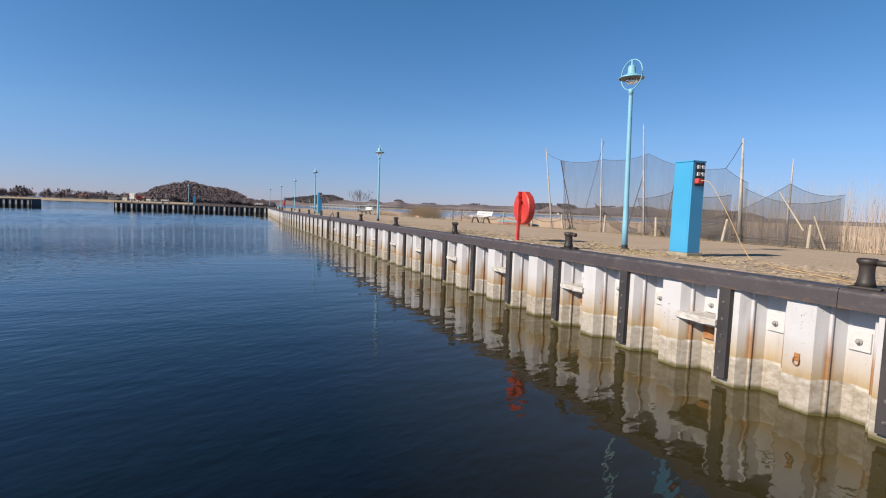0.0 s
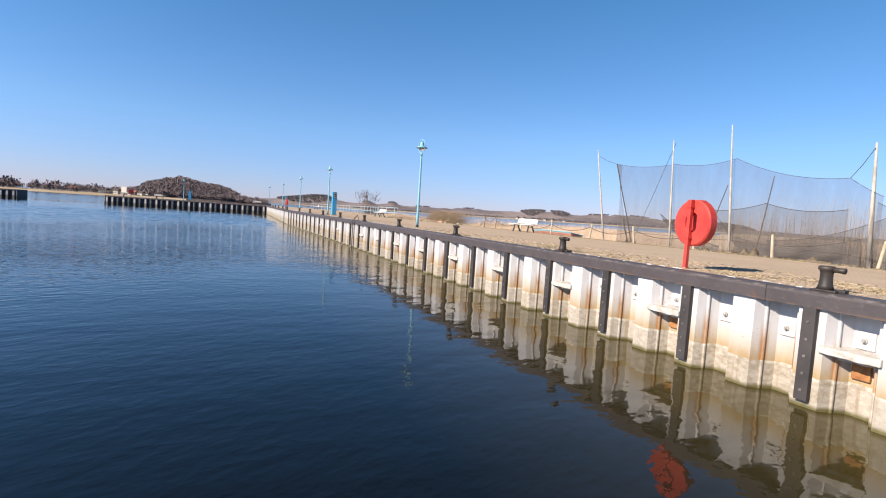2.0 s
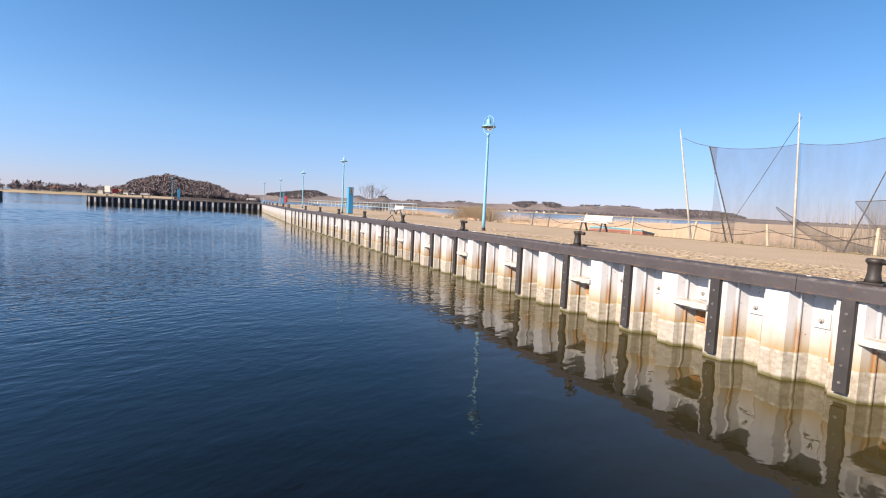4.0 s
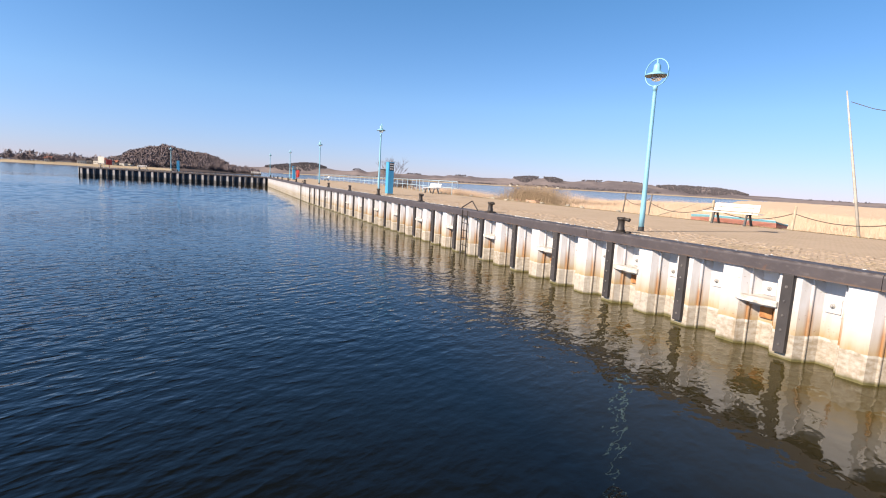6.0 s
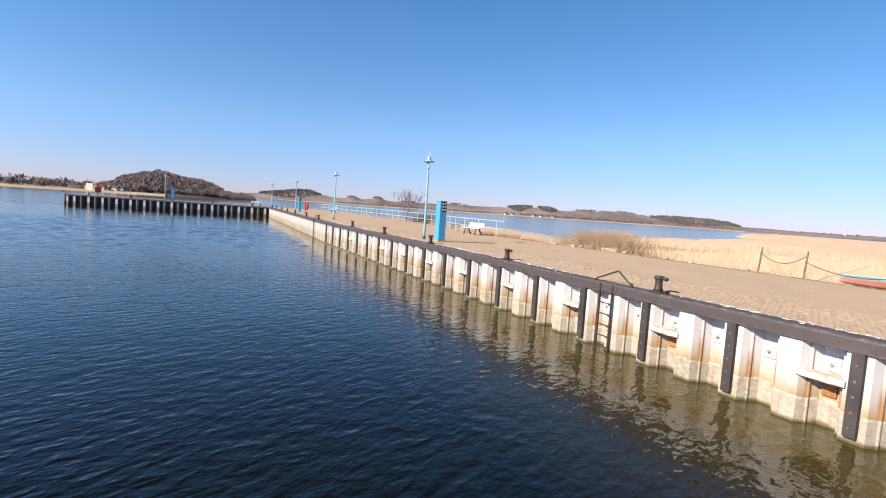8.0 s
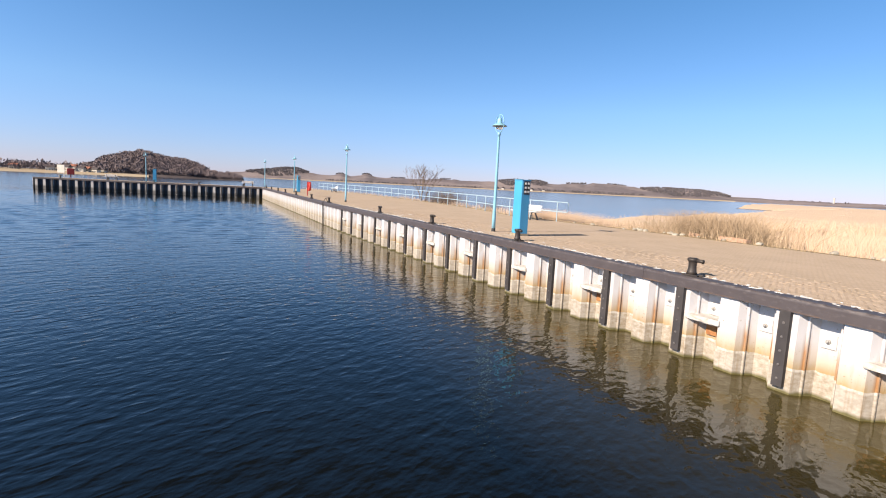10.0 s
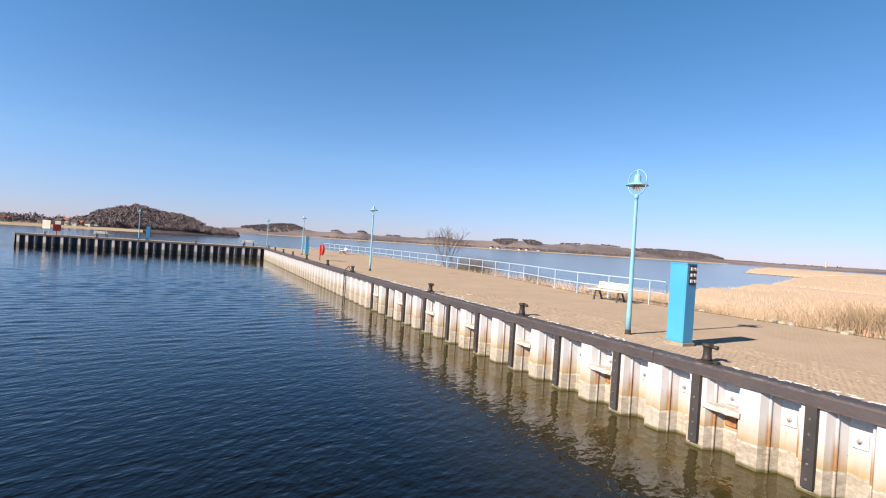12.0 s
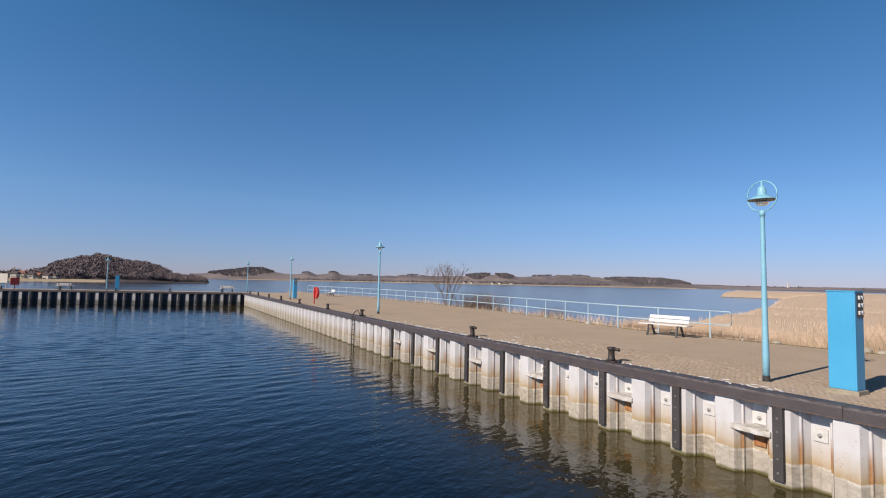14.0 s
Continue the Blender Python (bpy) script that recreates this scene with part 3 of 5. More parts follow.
def pile_mesh(half=0.5):
    """One trough of the wall: outer flange in the middle, half an inner flange at each side, with its interlock beads."""
    line = [(INNER, -half), (INNER, -half * 0.70), (OUTER, -half * 0.36), (OUTER, half * 0.36), (INNER, half * 0.70), (INNER, half)]
    bm = bmesh.new()
    front = [(bm.verts.new((x, y, FOOT)), bm.verts.new((x, y, TOP))) for x, y in line]
    back = [(bm.verts.new((x + 0.03, y, FOOT)), bm.verts.new((x + 0.03, y, TOP))) for x, y in line]
    for a, b in zip(front, front[1:]):
        bm.faces.new((b[0], a[0], a[1], b[1]))
    for a, b in zip(back, back[1:]):
        bm.faces.new((a[0], b[0], b[1], a[1]))
    for a, b, c, d in zip(front, front[1:], back, back[1:]):
        bm.faces.new((a[1], c[1], d[1], b[1]))
    mid = half * 0.53
    for s in (-1, 1):
        add_tube(bm, [((OUTER + INNER) / 2 - 0.006, s * mid, FOOT), ((OUTER + INNER) / 2 - 0.006, s * mid, TOP)], 0.024, 8)
    return mesh_from(bm, "sheet_pile", PILE)


PILE_MESH = pile_mesh()
# same pile form, in the material that has shade in its colour
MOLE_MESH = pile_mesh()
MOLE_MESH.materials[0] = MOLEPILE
for k in range(-40, int(KINK)):
    part("sheet_pile", PILE_MESH, PILE, wall, m=quay_pose(k - 0.2))
k = KINK
while k < QUAY_LEN - 0.4:
    part("sheet_pile", PILE_MESH, PILE, wall, m=quay_pose(k - 0.18))
    k += 1.0

FENDER = mesh_from(box(-0.055, 0.035, -0.088, 0.088, -1.50, -0.216, 0.012), "fender_post", RUBBER)
BOLT = mesh_from(add_lathe(lathe([(0.022, 0.0), (0.022, 0.008), (0.011, 0.009), (0.011, 0.018)], 8), [(0.001, 0.0), (0.001, 0.001)], 3), "bolt", FENDERBOLT)
LAY = Matrix.Rotation(radians(-90), 4, "Y")
for k in range(-12, 58, 2):
    post = part("fender_post", FENDER, RUBBER, wall, m=quay_pose(k - 0.2))
    if -6 <= k <= 46:
        for i in range(5):
            part("bolt", BOLT, FENDERBOLT, post, m=Matrix.Translation((-0.055, 0, -0.42 - 0.235 * i)) @ LAY)

WASHER = mesh_from(box(INNER - 0.03, INNER, -0.115, 0.115, -0.645, -0.415, 0.006), "washer_plate", PLATE)
NUT = mesh_from(lathe([(0.036, 0.0), (0.036, 0.025), (0.022, 0.027), (0.022, 0.055), (0.014, 0.062)], 10), "bolt", STEEL)
SHELF = bmesh.new()
add_box(SHELF, -0.02, INNER + 0.02, -0.36, 0.36, -0.80, -0.70, 0.012)
add_box(SHELF, 0.18, INNER + 0.02, -0.24, 0.24, -0.87, -0.80, 0.01)
bmesh.ops.subdivide_edges(SHELF, edges=[e for e in SHELF.edges if e.calc_length() > 0.05], cuts=5, use_grid_fill=True)
for v in SHELF.verts:
    v.co.x += 0.016 * noise.noise(v.co * 17)
    v.co.z += 0.014 * noise.noise(v.co * 13 + Vector((9, 0, 0)))
SHELF = mesh_from(SHELF, "ledge", LEDGE)
POCKET = mesh_from(box(INNER - 0.05, INNER + 0.01, -0.11, 0.11, -1.09, -0.88, 0.01), "rusted_pocket", RUST)
for k in range(-10, 56):
    y = k + 0.3
    ledge = (k - 1) % 3 == 0
    plate = part("washer_plate", WASHER, PLATE, wall, m=quay_pose(y, 0, -0.04 if ledge else -0.10))
    if k < 48:
        part("bolt", NUT, STEEL, plate, m=Matrix.Translation((INNER - 0.03, 0, -0.53)) @ LAY)
    if ledge:
        part("ledge", SHELF, LEDGE, wall, m=quay_pose(y))
        part("rusted_pocket", POCKET, RUST, wall, m=quay_pose(y))

# a rusty mooring ring on one of the flanges
hook = part("mooring_ring", box(-0.012, 0.0, -0.035, 0.035, -0.05, 0.05, 0.004), RUST, wall, "rusty mooring ring on its plate", m=quay_pose(-3.2, OUTER - 0.002, -0.93))
part("ring", tube([(-0.02, 0.038 * math.sin(a), -0.045 + 0.055 * math.cos(a)) for a in (k * math.tau / 16 for k in range(16))], 0.008, 6, True), RUST, hook, smooth=True)

# ---- mole ----
mole = thing("mole", "sheet-pile harbour mole in shade with pale flanges and a paved top", "mole", kind="structure")
me, n, step = cap_run(MOLE_LEN)
for k in range(n):
    part("cap", me, CAP, mole, m=mole_pose(k * step))
k = 0.5
while k < MOLE_LEN:
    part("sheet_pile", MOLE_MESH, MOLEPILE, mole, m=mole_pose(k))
    k += 1.0
for k in range(1, int(MOLE_LEN), 2):
    part("fender_post", FENDER, RUBBER, mole, m=mole_pose(k + 0.5))
part("end_wall", box(0.02, 4.0, 0.0, 0.06, FOOT, -0.02), MOLEPILE, mole, m=mole_pose(MOLE_LEN))
part("back_wall", box(4.0, 4.06, -2.0, MOLE_LEN + 0.06, FOOT, -0.02), MOLEPILE, mole, m=mole_pose(0))
part("top", box(0.42, 4.0, -2.0, MOLE_LEN, -0.4, -0.012), PAVING, mole, m=mole_pose(0))

# the other arm of the harbour entrance
arm = thing("breakwater", "sheet-pile breakwater across the harbour entrance, shade put into its colour", "breakwater", kind="structure")
ARM = Matrix.Translation((-41.0, 118.0, 0)) @ pose(0, 0, 0, 0, 0, 82)
me, n, step = cap_run(36)
for k in range(n):
    part("cap", me, CAP, arm, m=ARM @ pose(0, k * step, 0))
for k in range(36):
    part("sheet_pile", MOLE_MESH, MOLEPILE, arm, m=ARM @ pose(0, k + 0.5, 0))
part("top", box(0.42, 4.0, 0.0, 36, -0.4, -0.012), PAVING, arm, m=ARM)
part("end_wall", box(0.02, 4.0, -0.06, 0.0, FOOT, -0.02), MOLEPILE, arm, m=ARM)

# ---- quay furniture ----


def lamp_post(m, lean=0.0):
    lamp = thing("street_lamp", "light blue quay lamp with a ring round its bell-shaped head", "street lamp", m @ pose(0, 0, 0, lean, lean * 0.6, 0), group="quay lamps")
    part("pole", lathe([(0.062, 0.10), (0.062, 0.5), (0.055, 0.9), (0.048, 2.0), (0.042, 3.2), (0.042, 3.26), (0.052, 3.265), (0.052, 3.36), (0.03, 3.37)], 14), LIGHTBLUE, lamp, smooth=True)
    part("foot", lathe([(0.09, 0.0), (0.09, 0.012), (0.068, 0.02), (0.066, 0.11)], 14), BOOT, lamp, "black lamp foot")
    ring = [(0, 0.305 * math.sin(a), 3.655 + 0.305 * math.cos(a)) for a in (k * math.tau / 36 for k in range(36))]
    part("ring", tube(ring, 0.013, 8, True), LIGHTBLUE, lamp, smooth=True)
    head = part("shade", lathe([(0.255, 3.575), (0.262, 3.588), (0.20, 3.625), (0.11, 3.665), (0.082, 3.69), (0.078, 3.80), (0.055, 3.845), (0.02, 3.86), (0.018, 3.95)], 24), LIGHTBLUE, lamp, smooth=True)
    part("reflector", lathe([(0.252, 3.572), (0.15, 3.560), (0.13, 3.552)], 24), SHADE, head, "grey-brown underside of the shade")
    part("glass_bowl", lathe([(0.125, 3.556), (0.12, 3.51), (0.085, 3.475), (0.03, 3.46)], 18), GLASS, head, "clear glass bowl", smooth=True)
    return lamp


lamp = lamp_post(quay_pose(1.6, 1.58, deck_z(1.6)) @ Matrix.Scale(1.03, 4), -1.0)
for s, x, turn, size in ((20.2, 1.28, 8, 1.0), (40.6, 1.16, -5, 1.0), (62.2, 1.85, 4, 1.02), (83.3, 1.40, 0, 0.98), (QUAY_LEN + 0.1, 0.45, 10, 0.98)):
    copy_thing(lamp, quay_pose(s, x, deck_z(x)) @ pose(0, 0, 0, -0.5, 0.2, turn) @ Matrix.Scale(size, 4))
copy_thing(lamp, mole_pose(15.9, 1.0, 0) @ pose(0, 0, 0, 0, 0, 30))


def power_box(m, cable=False):
    b = thing("power_pedestal", "bright blue steel power pedestal with sockets, on a concrete foot", "power pedestal", m, group="power pedestals")
    part("plinth", box(-0.035, 0.365, -0.035, 0.475, -0.06, 0.075, 0.012), CONCRETE, b, "sandy concrete plinth")
    part("cabinet", box(0, 0.33, 0, 0.44, 0.075, 1.83, 0.012), BOXBLUE, b)
    part("lid", box(-0.012, 0.342, -0.012, 0.452, 1.83, 1.855, 0.006), BOXBLUE, b)
    part("door_seam", box(-0.004, 0.0, 0.03, 0.41, 0.12, 1.79, 0.001), BOXBLUE, b)
    panel = part("socket_panel", box(0.07, 0.315, -0.008, 0.004, 1.37, 1.81, 0.002), BLACK, b, "black socket panel")
    for row in range(3):
        for col in range(2):
            z, x = 1.73 - row * 0.135, 0.135 + col * 0.115
            if cable and row == 2:
                continue
            part("socket", box(x - 0.036, x + 0.036, -0.035, -0.008, z - 0.036, z + 0.036, 0.01), SOCKET, panel, "pale plastic socket with a flap")
    if cable:
        part("plug", box(0.05, 0.19, -0.10, -0.008, 1.41, 1.51, 0.02), RED, panel, "orange-red plug")
    return b


power_box(quay_pose(0.10, 1.76, deck_z(1.76)), True)
box2 = power_box(quay_pose(39.08, 1.20, deck_z(1.2)))
copy_thing(box2, quay_pose(84.3, 1.9, deck_z(1.9)))
copy_thing(box2, mole_pose(14.5, 0.9, 0) @ pose(0, 0, 0, 0, 0, 15))

# orange cable from the first pedestal along the paving to a bollard
pts = [(1.88, 0.0, 1.46), (1.96, -0.16, 1.39), (2.15, -0.40, 0.85), (2.32, -0.60, 0.30)]
pts += [(x, y, deck_z(x) + z) for x, y, z in ((2.38, -0.80, 0.02), (2.10, -1.25, 0.018), (1.5, -1.9, 0.018), (1.1, -2.6, 0.02), (0.75, -3.2, 0.02), (0.45, -3.5, 0.035), (0.33, -3.62, 0.06))]
smoothed = []
for a, b, c, d in zip([pts[0]] + pts, pts, pts[1:], pts[2:] + [pts[-1]]):
    for k in range(5):
        t = k / 5
        smoothed.append([0.5 * (2 * q + (r - p) * t + (2 * p - 5 * q + 4 * r - s) * t * t + (3 * q - p - 3 * r + s) * t ** 3) for p, q, r, s in zip(a, b, c, d)])
tagged(part("power_cable", tube(smoothed, 0.007, 6), ORANGE, smooth=True), "orange power cable trailing over the paving", "cable")


def bollard(m):
    b = thing("bollard", "black cast-iron mooring bollard with a side horn", "bollard", m, group="mooring bollards")
    part("base_plate", box(-0.13, 0.13, -0.20, 0.13, 0.004, 0.03, 0.008), IRON, b)
    part("column", lathe([(0.105, 0.03), (0.088, 0.08), (0.076, 0.16), (0.076, 0.25), (0.088, 0.285), (0.105, 0.30), (0.105, 0.335), (0.085, 0.35)], 18), IRON, b, smooth=True)
    part("horn", tube([(0, -0.06, 0.305), (0, -0.15, 0.305), (0, -0.225, 0.302), (0, -0.235, 0.30)], [0.036, 0.036, 0.042, 0.02], 10), IRON, b, smooth=True)
    part("lug", box(-0.05, 0.05, -0.27, -0.17, 0.004, 0.05, 0.012), IRON, b)
    return b


boll = bollard(quay_pose(1.80, 0.24))
for s, turn in ((-3.75, 4), (7.68, -6), (13.75, 0), (19.8, 5), (25.75, -4), (31.8, 2), (37.8, -8), (43.75, 3), (49.85, 0), (60.4, 6), (66.8, 0), (74.5, -5), (81.5, 0), (87.5, 4), (94.0, 0), (100.0, 2)):
    copy_thing(boll, quay_pose(s, 0.24) @ pose(0, 0, 0, 0, 0, turn))
for s in (2.6, 8.6, 14.6, 20.6, 26.6):
    copy_thing(boll, mole_pose(s, 0.24))


def lifebuoy(m, mat=RED, turn=0.0):
    b = thing("lifebuoy_stand", "red lifebuoy housing on a red square post", "lifebuoy", m, group="lifebuoys")
    part("post", box(-0.035, 0.035, -0.035, 0.035, -0.03, 1.27, 0.006), mat, b)
    # a round housing with a flat top and an oval opening
    bm = bmesh.new()
    n, rows = 40, []
    for r_out, x in ((0.405, 0.05), (0.43, 0.075), (0.43, 0.215), (0.40, 0.25)):
        ring = []
        for k in range(n):
            a = k * math.tau / n
            y, z = r_out * math.cos(a) * 0.97, 0.85 + r_out * math.sin(a)
            if z > 1.235:
                y = max(-0.17, min(0.17, y * 1.0))
                z = 1.27
            ring.append(bm.verts.new((x, y, z)))
        rows.append(ring)
    for a, b2 in zip(rows, rows[1:]):
        for k in range(n):
            bm.faces.new((a[k], b2[k], b2[(k + 1) % n], a[(k + 1) % n]))
    bm.faces.new(rows[-1])
    inner = [bm.verts.new((0.05, 0.15 * math.cos(k * math.tau / n), 0.86 + 0.19 * math.sin(k * math.tau / n))) for k in range(n)]
    deep = [bm.verts.new((0.16, 0.13 * math.cos(k * math.tau / n), 0.86 + 0.17 * math.sin(k * math.tau / n))) for k in range(n)]
    for k in range(n):
        j = (k + 1) % n
        bm.faces.new((rows[0][j], inner[j], inner[k], rows[0][k]))
        bm.faces.new((inner[j], deep[j], deep[k], inner[k]))
    bm.faces.new(deep)
    bmesh.ops.recalc_face_normals(bm, faces=bm.faces)
    part("housing", bm, mat, b)
    for z in (0.55, 1.12):
        part("clamp", box(-0.05, 0.06, -0.05, 0.05, z, z + 0.05, 0.005), mat, b)
    return b


buoy = lifebuoy(quay_pose(4.40, 0.56, 0) @ pose(0, 0, 0, 0, 0, -3))
copy_thing(buoy, quay_pose(73.5, 1.1, 0) @ pose(0, 0, 0, 0, 0, 5))

r3 = thing("lifebuoy_stand", "red square lifebuoy cabinet on a post at the mole, shade in its colour", "lifebuoy", mole_pose(25.5, 0.7, 0) @ pose(0, 0, 0, 0, 0, 20))
part("post", box(-0.04, 0.04, -0.04, 0.04, -0.02, 0.55), SHADEDRED, r3)
part("housing", box(-0.12, 0.16, -0.42, 0.42, 0.5, 1.35, 0.06), SHADEDRED, r3)

sign = thing("sign_board", "white board facing the harbour on two posts", "sign", mole_pose(27.2, 1.6, 0) @ pose(0, 0, 0, 0, 0, -20))
part("board", box(-0.03, 0.03, -0.62, 0.62, 0.7, 1.8, 0.01), HOUSEWHITE, sign)
for y in (-0.4, 0.4):
    part("post", box(0.03, 0.09, y - 0.03, y + 0.03, -0.02, 1.65, 0.005), STEEL, sign)


def bench(m):
    b = thing("bench", "white slatted bench on dark cast-iron legs facing the water", "bench", m, group="quay benches")
    for y in (-0.58, 0.58):
        leg = bmesh.new()
        add_tube(leg, [(-0.34, y, 0.0), (-0.27, y, 0.25), (-0.22, y, 0.40)], [0.05, 0.045, 0.04], 6)
        add_tube(leg, [(0.24, y, 0.0), (0.12, y, 0.22), (0.02, y, 0.40)], [0.05, 0.045, 0.04], 6)
        add_tube(leg, [(-0.27, y, 0.40), (0.10, y, 0.385), (0.22, y, 0.50), (0.315, y, 0.76)], 0.022, 6)
        part("leg", leg, BENCHIRON, b, "dark grey cast-iron leg")
    for i, x in enumerate((-0.26, -0.14, -0.02, 0.09)):
        part("seat_slat", box(x - 0.05, x + 0.05, -0.98, 0.98, 0.425, 0.462, 0.006), BENCHWHITE, b)
    for z in (0.56, 0.71):
        part("back_slat", box(-0.016, 0.016, -0.80, 0.80, -0.065, 0.065, 0.006, pose(0.205 + (z - 0.5) * 0.35, 0, z, 0, 18, 0)), BENCHWHITE, b)
    return b


seat = bench(Matrix.Translation((9.42, 23.7, deck_z(9.4))) @ pose(0, 0, 0, 0, 0, 12))
for x, y, turn in ((7.85, 47.8, 8), (9.6, 93.0, -6)):
    copy_thing(seat, Matrix.Translation((x, y, deck_z(x))) @ pose(0, 0, 0, 0, 0, turn))
for s in (2.4, 21.1):
    copy_thing(seat, mole_pose(s, 2.6, 0) @ pose(0, 0, 0, 0, 0, 180))


def railing():
    r = thing("railing", "pale blue tubular steel railing along the outer quay edge", "railing")
    stops, y = [], 46.7
    while y < 108:
        stops.append((edge_x(y) - 0.28, y))
        y += 2.15
    ground = [deck_z(x - max(0.0, (y - KINK)) * math.tan(BEND)) for x, y in stops]
    post = mesh_from(lathe([(0.05, 0.0), (0.05, 0.01), (0.024, 0.012), (0.024, 1.02)], 8), "post", RAILBLUE)
    for (x, y), z in zip(stops, ground):
        part("post", post, RAILBLUE, r, m=Matrix.Translation((x, y, z - 0.01)))
    for h, name in ((1.02, "top_rail"), (0.52, "mid_rail")):
        part(name, tube([(x, y, z + h) for (x, y), z in zip(stops, ground)], 0.024, 8), RAILBLUE, r, smooth=True)
    x, y = stops[0]
    z = ground[0]
    part("end_loop", tube([(x, y, z + 1.02), (x + 0.05, y - 0.72, z + 1.02), (x + 0.06, y - 0.78, z + 0.97), (x + 0.06, y - 0.78, z + 0.57), (x + 0.05, y - 0.72, z + 0.52), (x, y, z + 0.52)], 0.023, 8), RAILBLUE, r, smooth=True)


railing()


def ladder(s):
    """Rungs in the wall and a bent grab bar on the cap."""
    l = thing("quay_ladder", "black steel quay ladder with a bent grab bar on the cap", "ladder", quay_pose(s), group="quay ladders")
    for y in (-0.20, 0.20):
        part("stile", box(-0.06, -0.02, y - 0.02, y + 0.02, -1.95, -0.03, 0.004), IRON, l)
    for k in range(7):
        part("rung", tube([(-0.04, -0.2, -0.22 - 0.26 * k), (-0.04, 0.2, -0.22 - 0.26 * k)], 0.014, 6), IRON, l)
    part("grab_bar", tube([(0.10, 0.55, 0.0), (0.10, 0.50, 0.05), (0.12, -0.15, 0.30), (0.12, -0.19, 0.30), (0.10, -0.62, 0.03), (0.10, -0.64, 0.0)], 0.02, 8), IRON, l, smooth=True)
    return l


ladder(27.0)
ladder(60.9)

# ---- fence, nets and boat on the bank ----


def stake(x, y, z, h, lean=0.0, turn=0.0, name="fence_post", r=0.05, mat=STAKE, label="bleached round timber fence post leaning a little on the quay edge"):
    b = part(name, lathe([(r, -0.25), (r * 0.95, h * 0.5), (r * 0.85, h - 0.03), (r * 0.5, h)], 9), mat, m=Matrix.Translation((x, y, z)) @ pose(0, 0, 0, lean * math.cos(turn), lean * math.sin(turn), 0))
    return tagged(b, label, "fence post", "fence posts")


random.seed(5)
POSTS = [(10.05, y) for y in (-3.2, -0.1, 3.0, 6.0, 9.1, 12.3, 15.5, 18.6, 21.9, 25.1)] + [(10.05, 28.3), (10.05, 29.9)]
for x, y in POSTS:
    if y < 28:
        stake(x, y, -0.12, random.uniform(0.80, 0.95), random.uniform(2, 9), random.uniform(0, 6))
    else:
        stake(x, y, -0.10, 1.12 if y > 30 else 1.0, 27 if y > 30 else 6, 1.5, r=0.032, mat=DARKSTAKE, label="dark leaning stake at the quay edge")
for (x, y), (x2, y2) in zip(POSTS[5:], POSTS[6:]):
    if y2 > 30:
        x2 = x2 + 0.45
    rope = [(x + (x2 - x) * k / 12, y + (y2 - y) * k / 12, (0.52 if y < 26 else 0.70) - (0.32 if y > 20 else 0.25) * (1 - (k / 6 - 1) ** 2)) for k in range(13)]
    tagged(part("rope", tube(rope, 0.014, 5), ROPE), "dark sagging rope strung between fence posts", "rope", "fence ropes")


def net_pole(x, y, h, lx=0.0, ly=0.0, r=0.055):
    p = part("net_pole", lathe([(r, -0.3), (r * 0.9, h * 0.45), (r * 0.62, h * 0.8), (r * 0.40, h)], 9), POLE, m=Matrix.Translation((x, y, -0.45)) @ pose(0, 0, 0, lx, ly, 0), smooth=True)
    tagged(p, "tall weathered timber pole holding a drying fishing net", "net pole", "net poles")


POLES = [(13.6, 21.55, 5.75), (13.6, 16.75, 5.6), (13.6, 13.4, 5.95), (13.6, 8.0, 4.65), (15.5, 7.3, 3.85)]
for (x, y, h), (lx, ly) in zip(POLES, ((-12.0, 0.0), (-2.0, -1.5), (-3.5, -1.5), (-3, 1), (0, 1))):
    net_pole(x, y, h, lx, ly, 0.085 if h < 4.7 and y > 7.5 else 0.055)


def hung_net(name, a, b, top_a, top_b, sag, low=-0.35, fold=0.25, cells=28, tuck=0.0, cord=0.009, low_a=None):
    """A net sheet from a to b, sagging along its head line and slack at the foot."""
    verts, faces, rows = [], [], 12
    for i in range(cells + 1):
        f = i / cells
        x0, y0 = a[0] + (b[0] - a[0]) * f, a[1] + (b[1] - a[1]) * f
        top = top_a + (top_b - top_a) * f - sag * (1 - (2 * f - 1) ** 2)
        foot = low if low_a is None else low + (low_a - low) * (1 - f) ** 2
        for j in range(rows + 1):
            g = j / rows
            slip = tuck * (1 - f) * (1 - g)
            x, y = x0 + (b[0] - a[0]) * slip, y0 + (b[1] - a[1]) * slip
            w = fold * (1 - g) * noise.noise((f * 6, g * 2, a[1])) + 0.10 * math.sin(f * 21 + a[0]) * (1 - g)
            verts.append((x + w, y + w * 0.6, foot + (top - foot) * g))
    for i in range(cells):
        for j in range(rows):
            k = i * (rows + 1) + j
            faces.append((k, k + rows + 1, k + rows + 2, k + 1))
    net = tagged(new(name, raw_mesh(name, verts, faces, NET, True)), "dark fishing net hung out to dry between poles", "fishing net", "fishing nets")
    head = [verts[i * (rows + 1) + rows] for i in range(cells + 1)]
    part("head_rope", tube(head, cord, 5), ROPE, net)
    part("foot_rope", tube([verts[i * (rows + 1) + 2] for i in range(cells + 1)], 0.009, 5), ROPE, net)
    if tuck and tuck < 1:
        part("side_rope", tube([verts[j] for j in range(rows + 1)], 0.03, 5), ROPE, net)
    return net


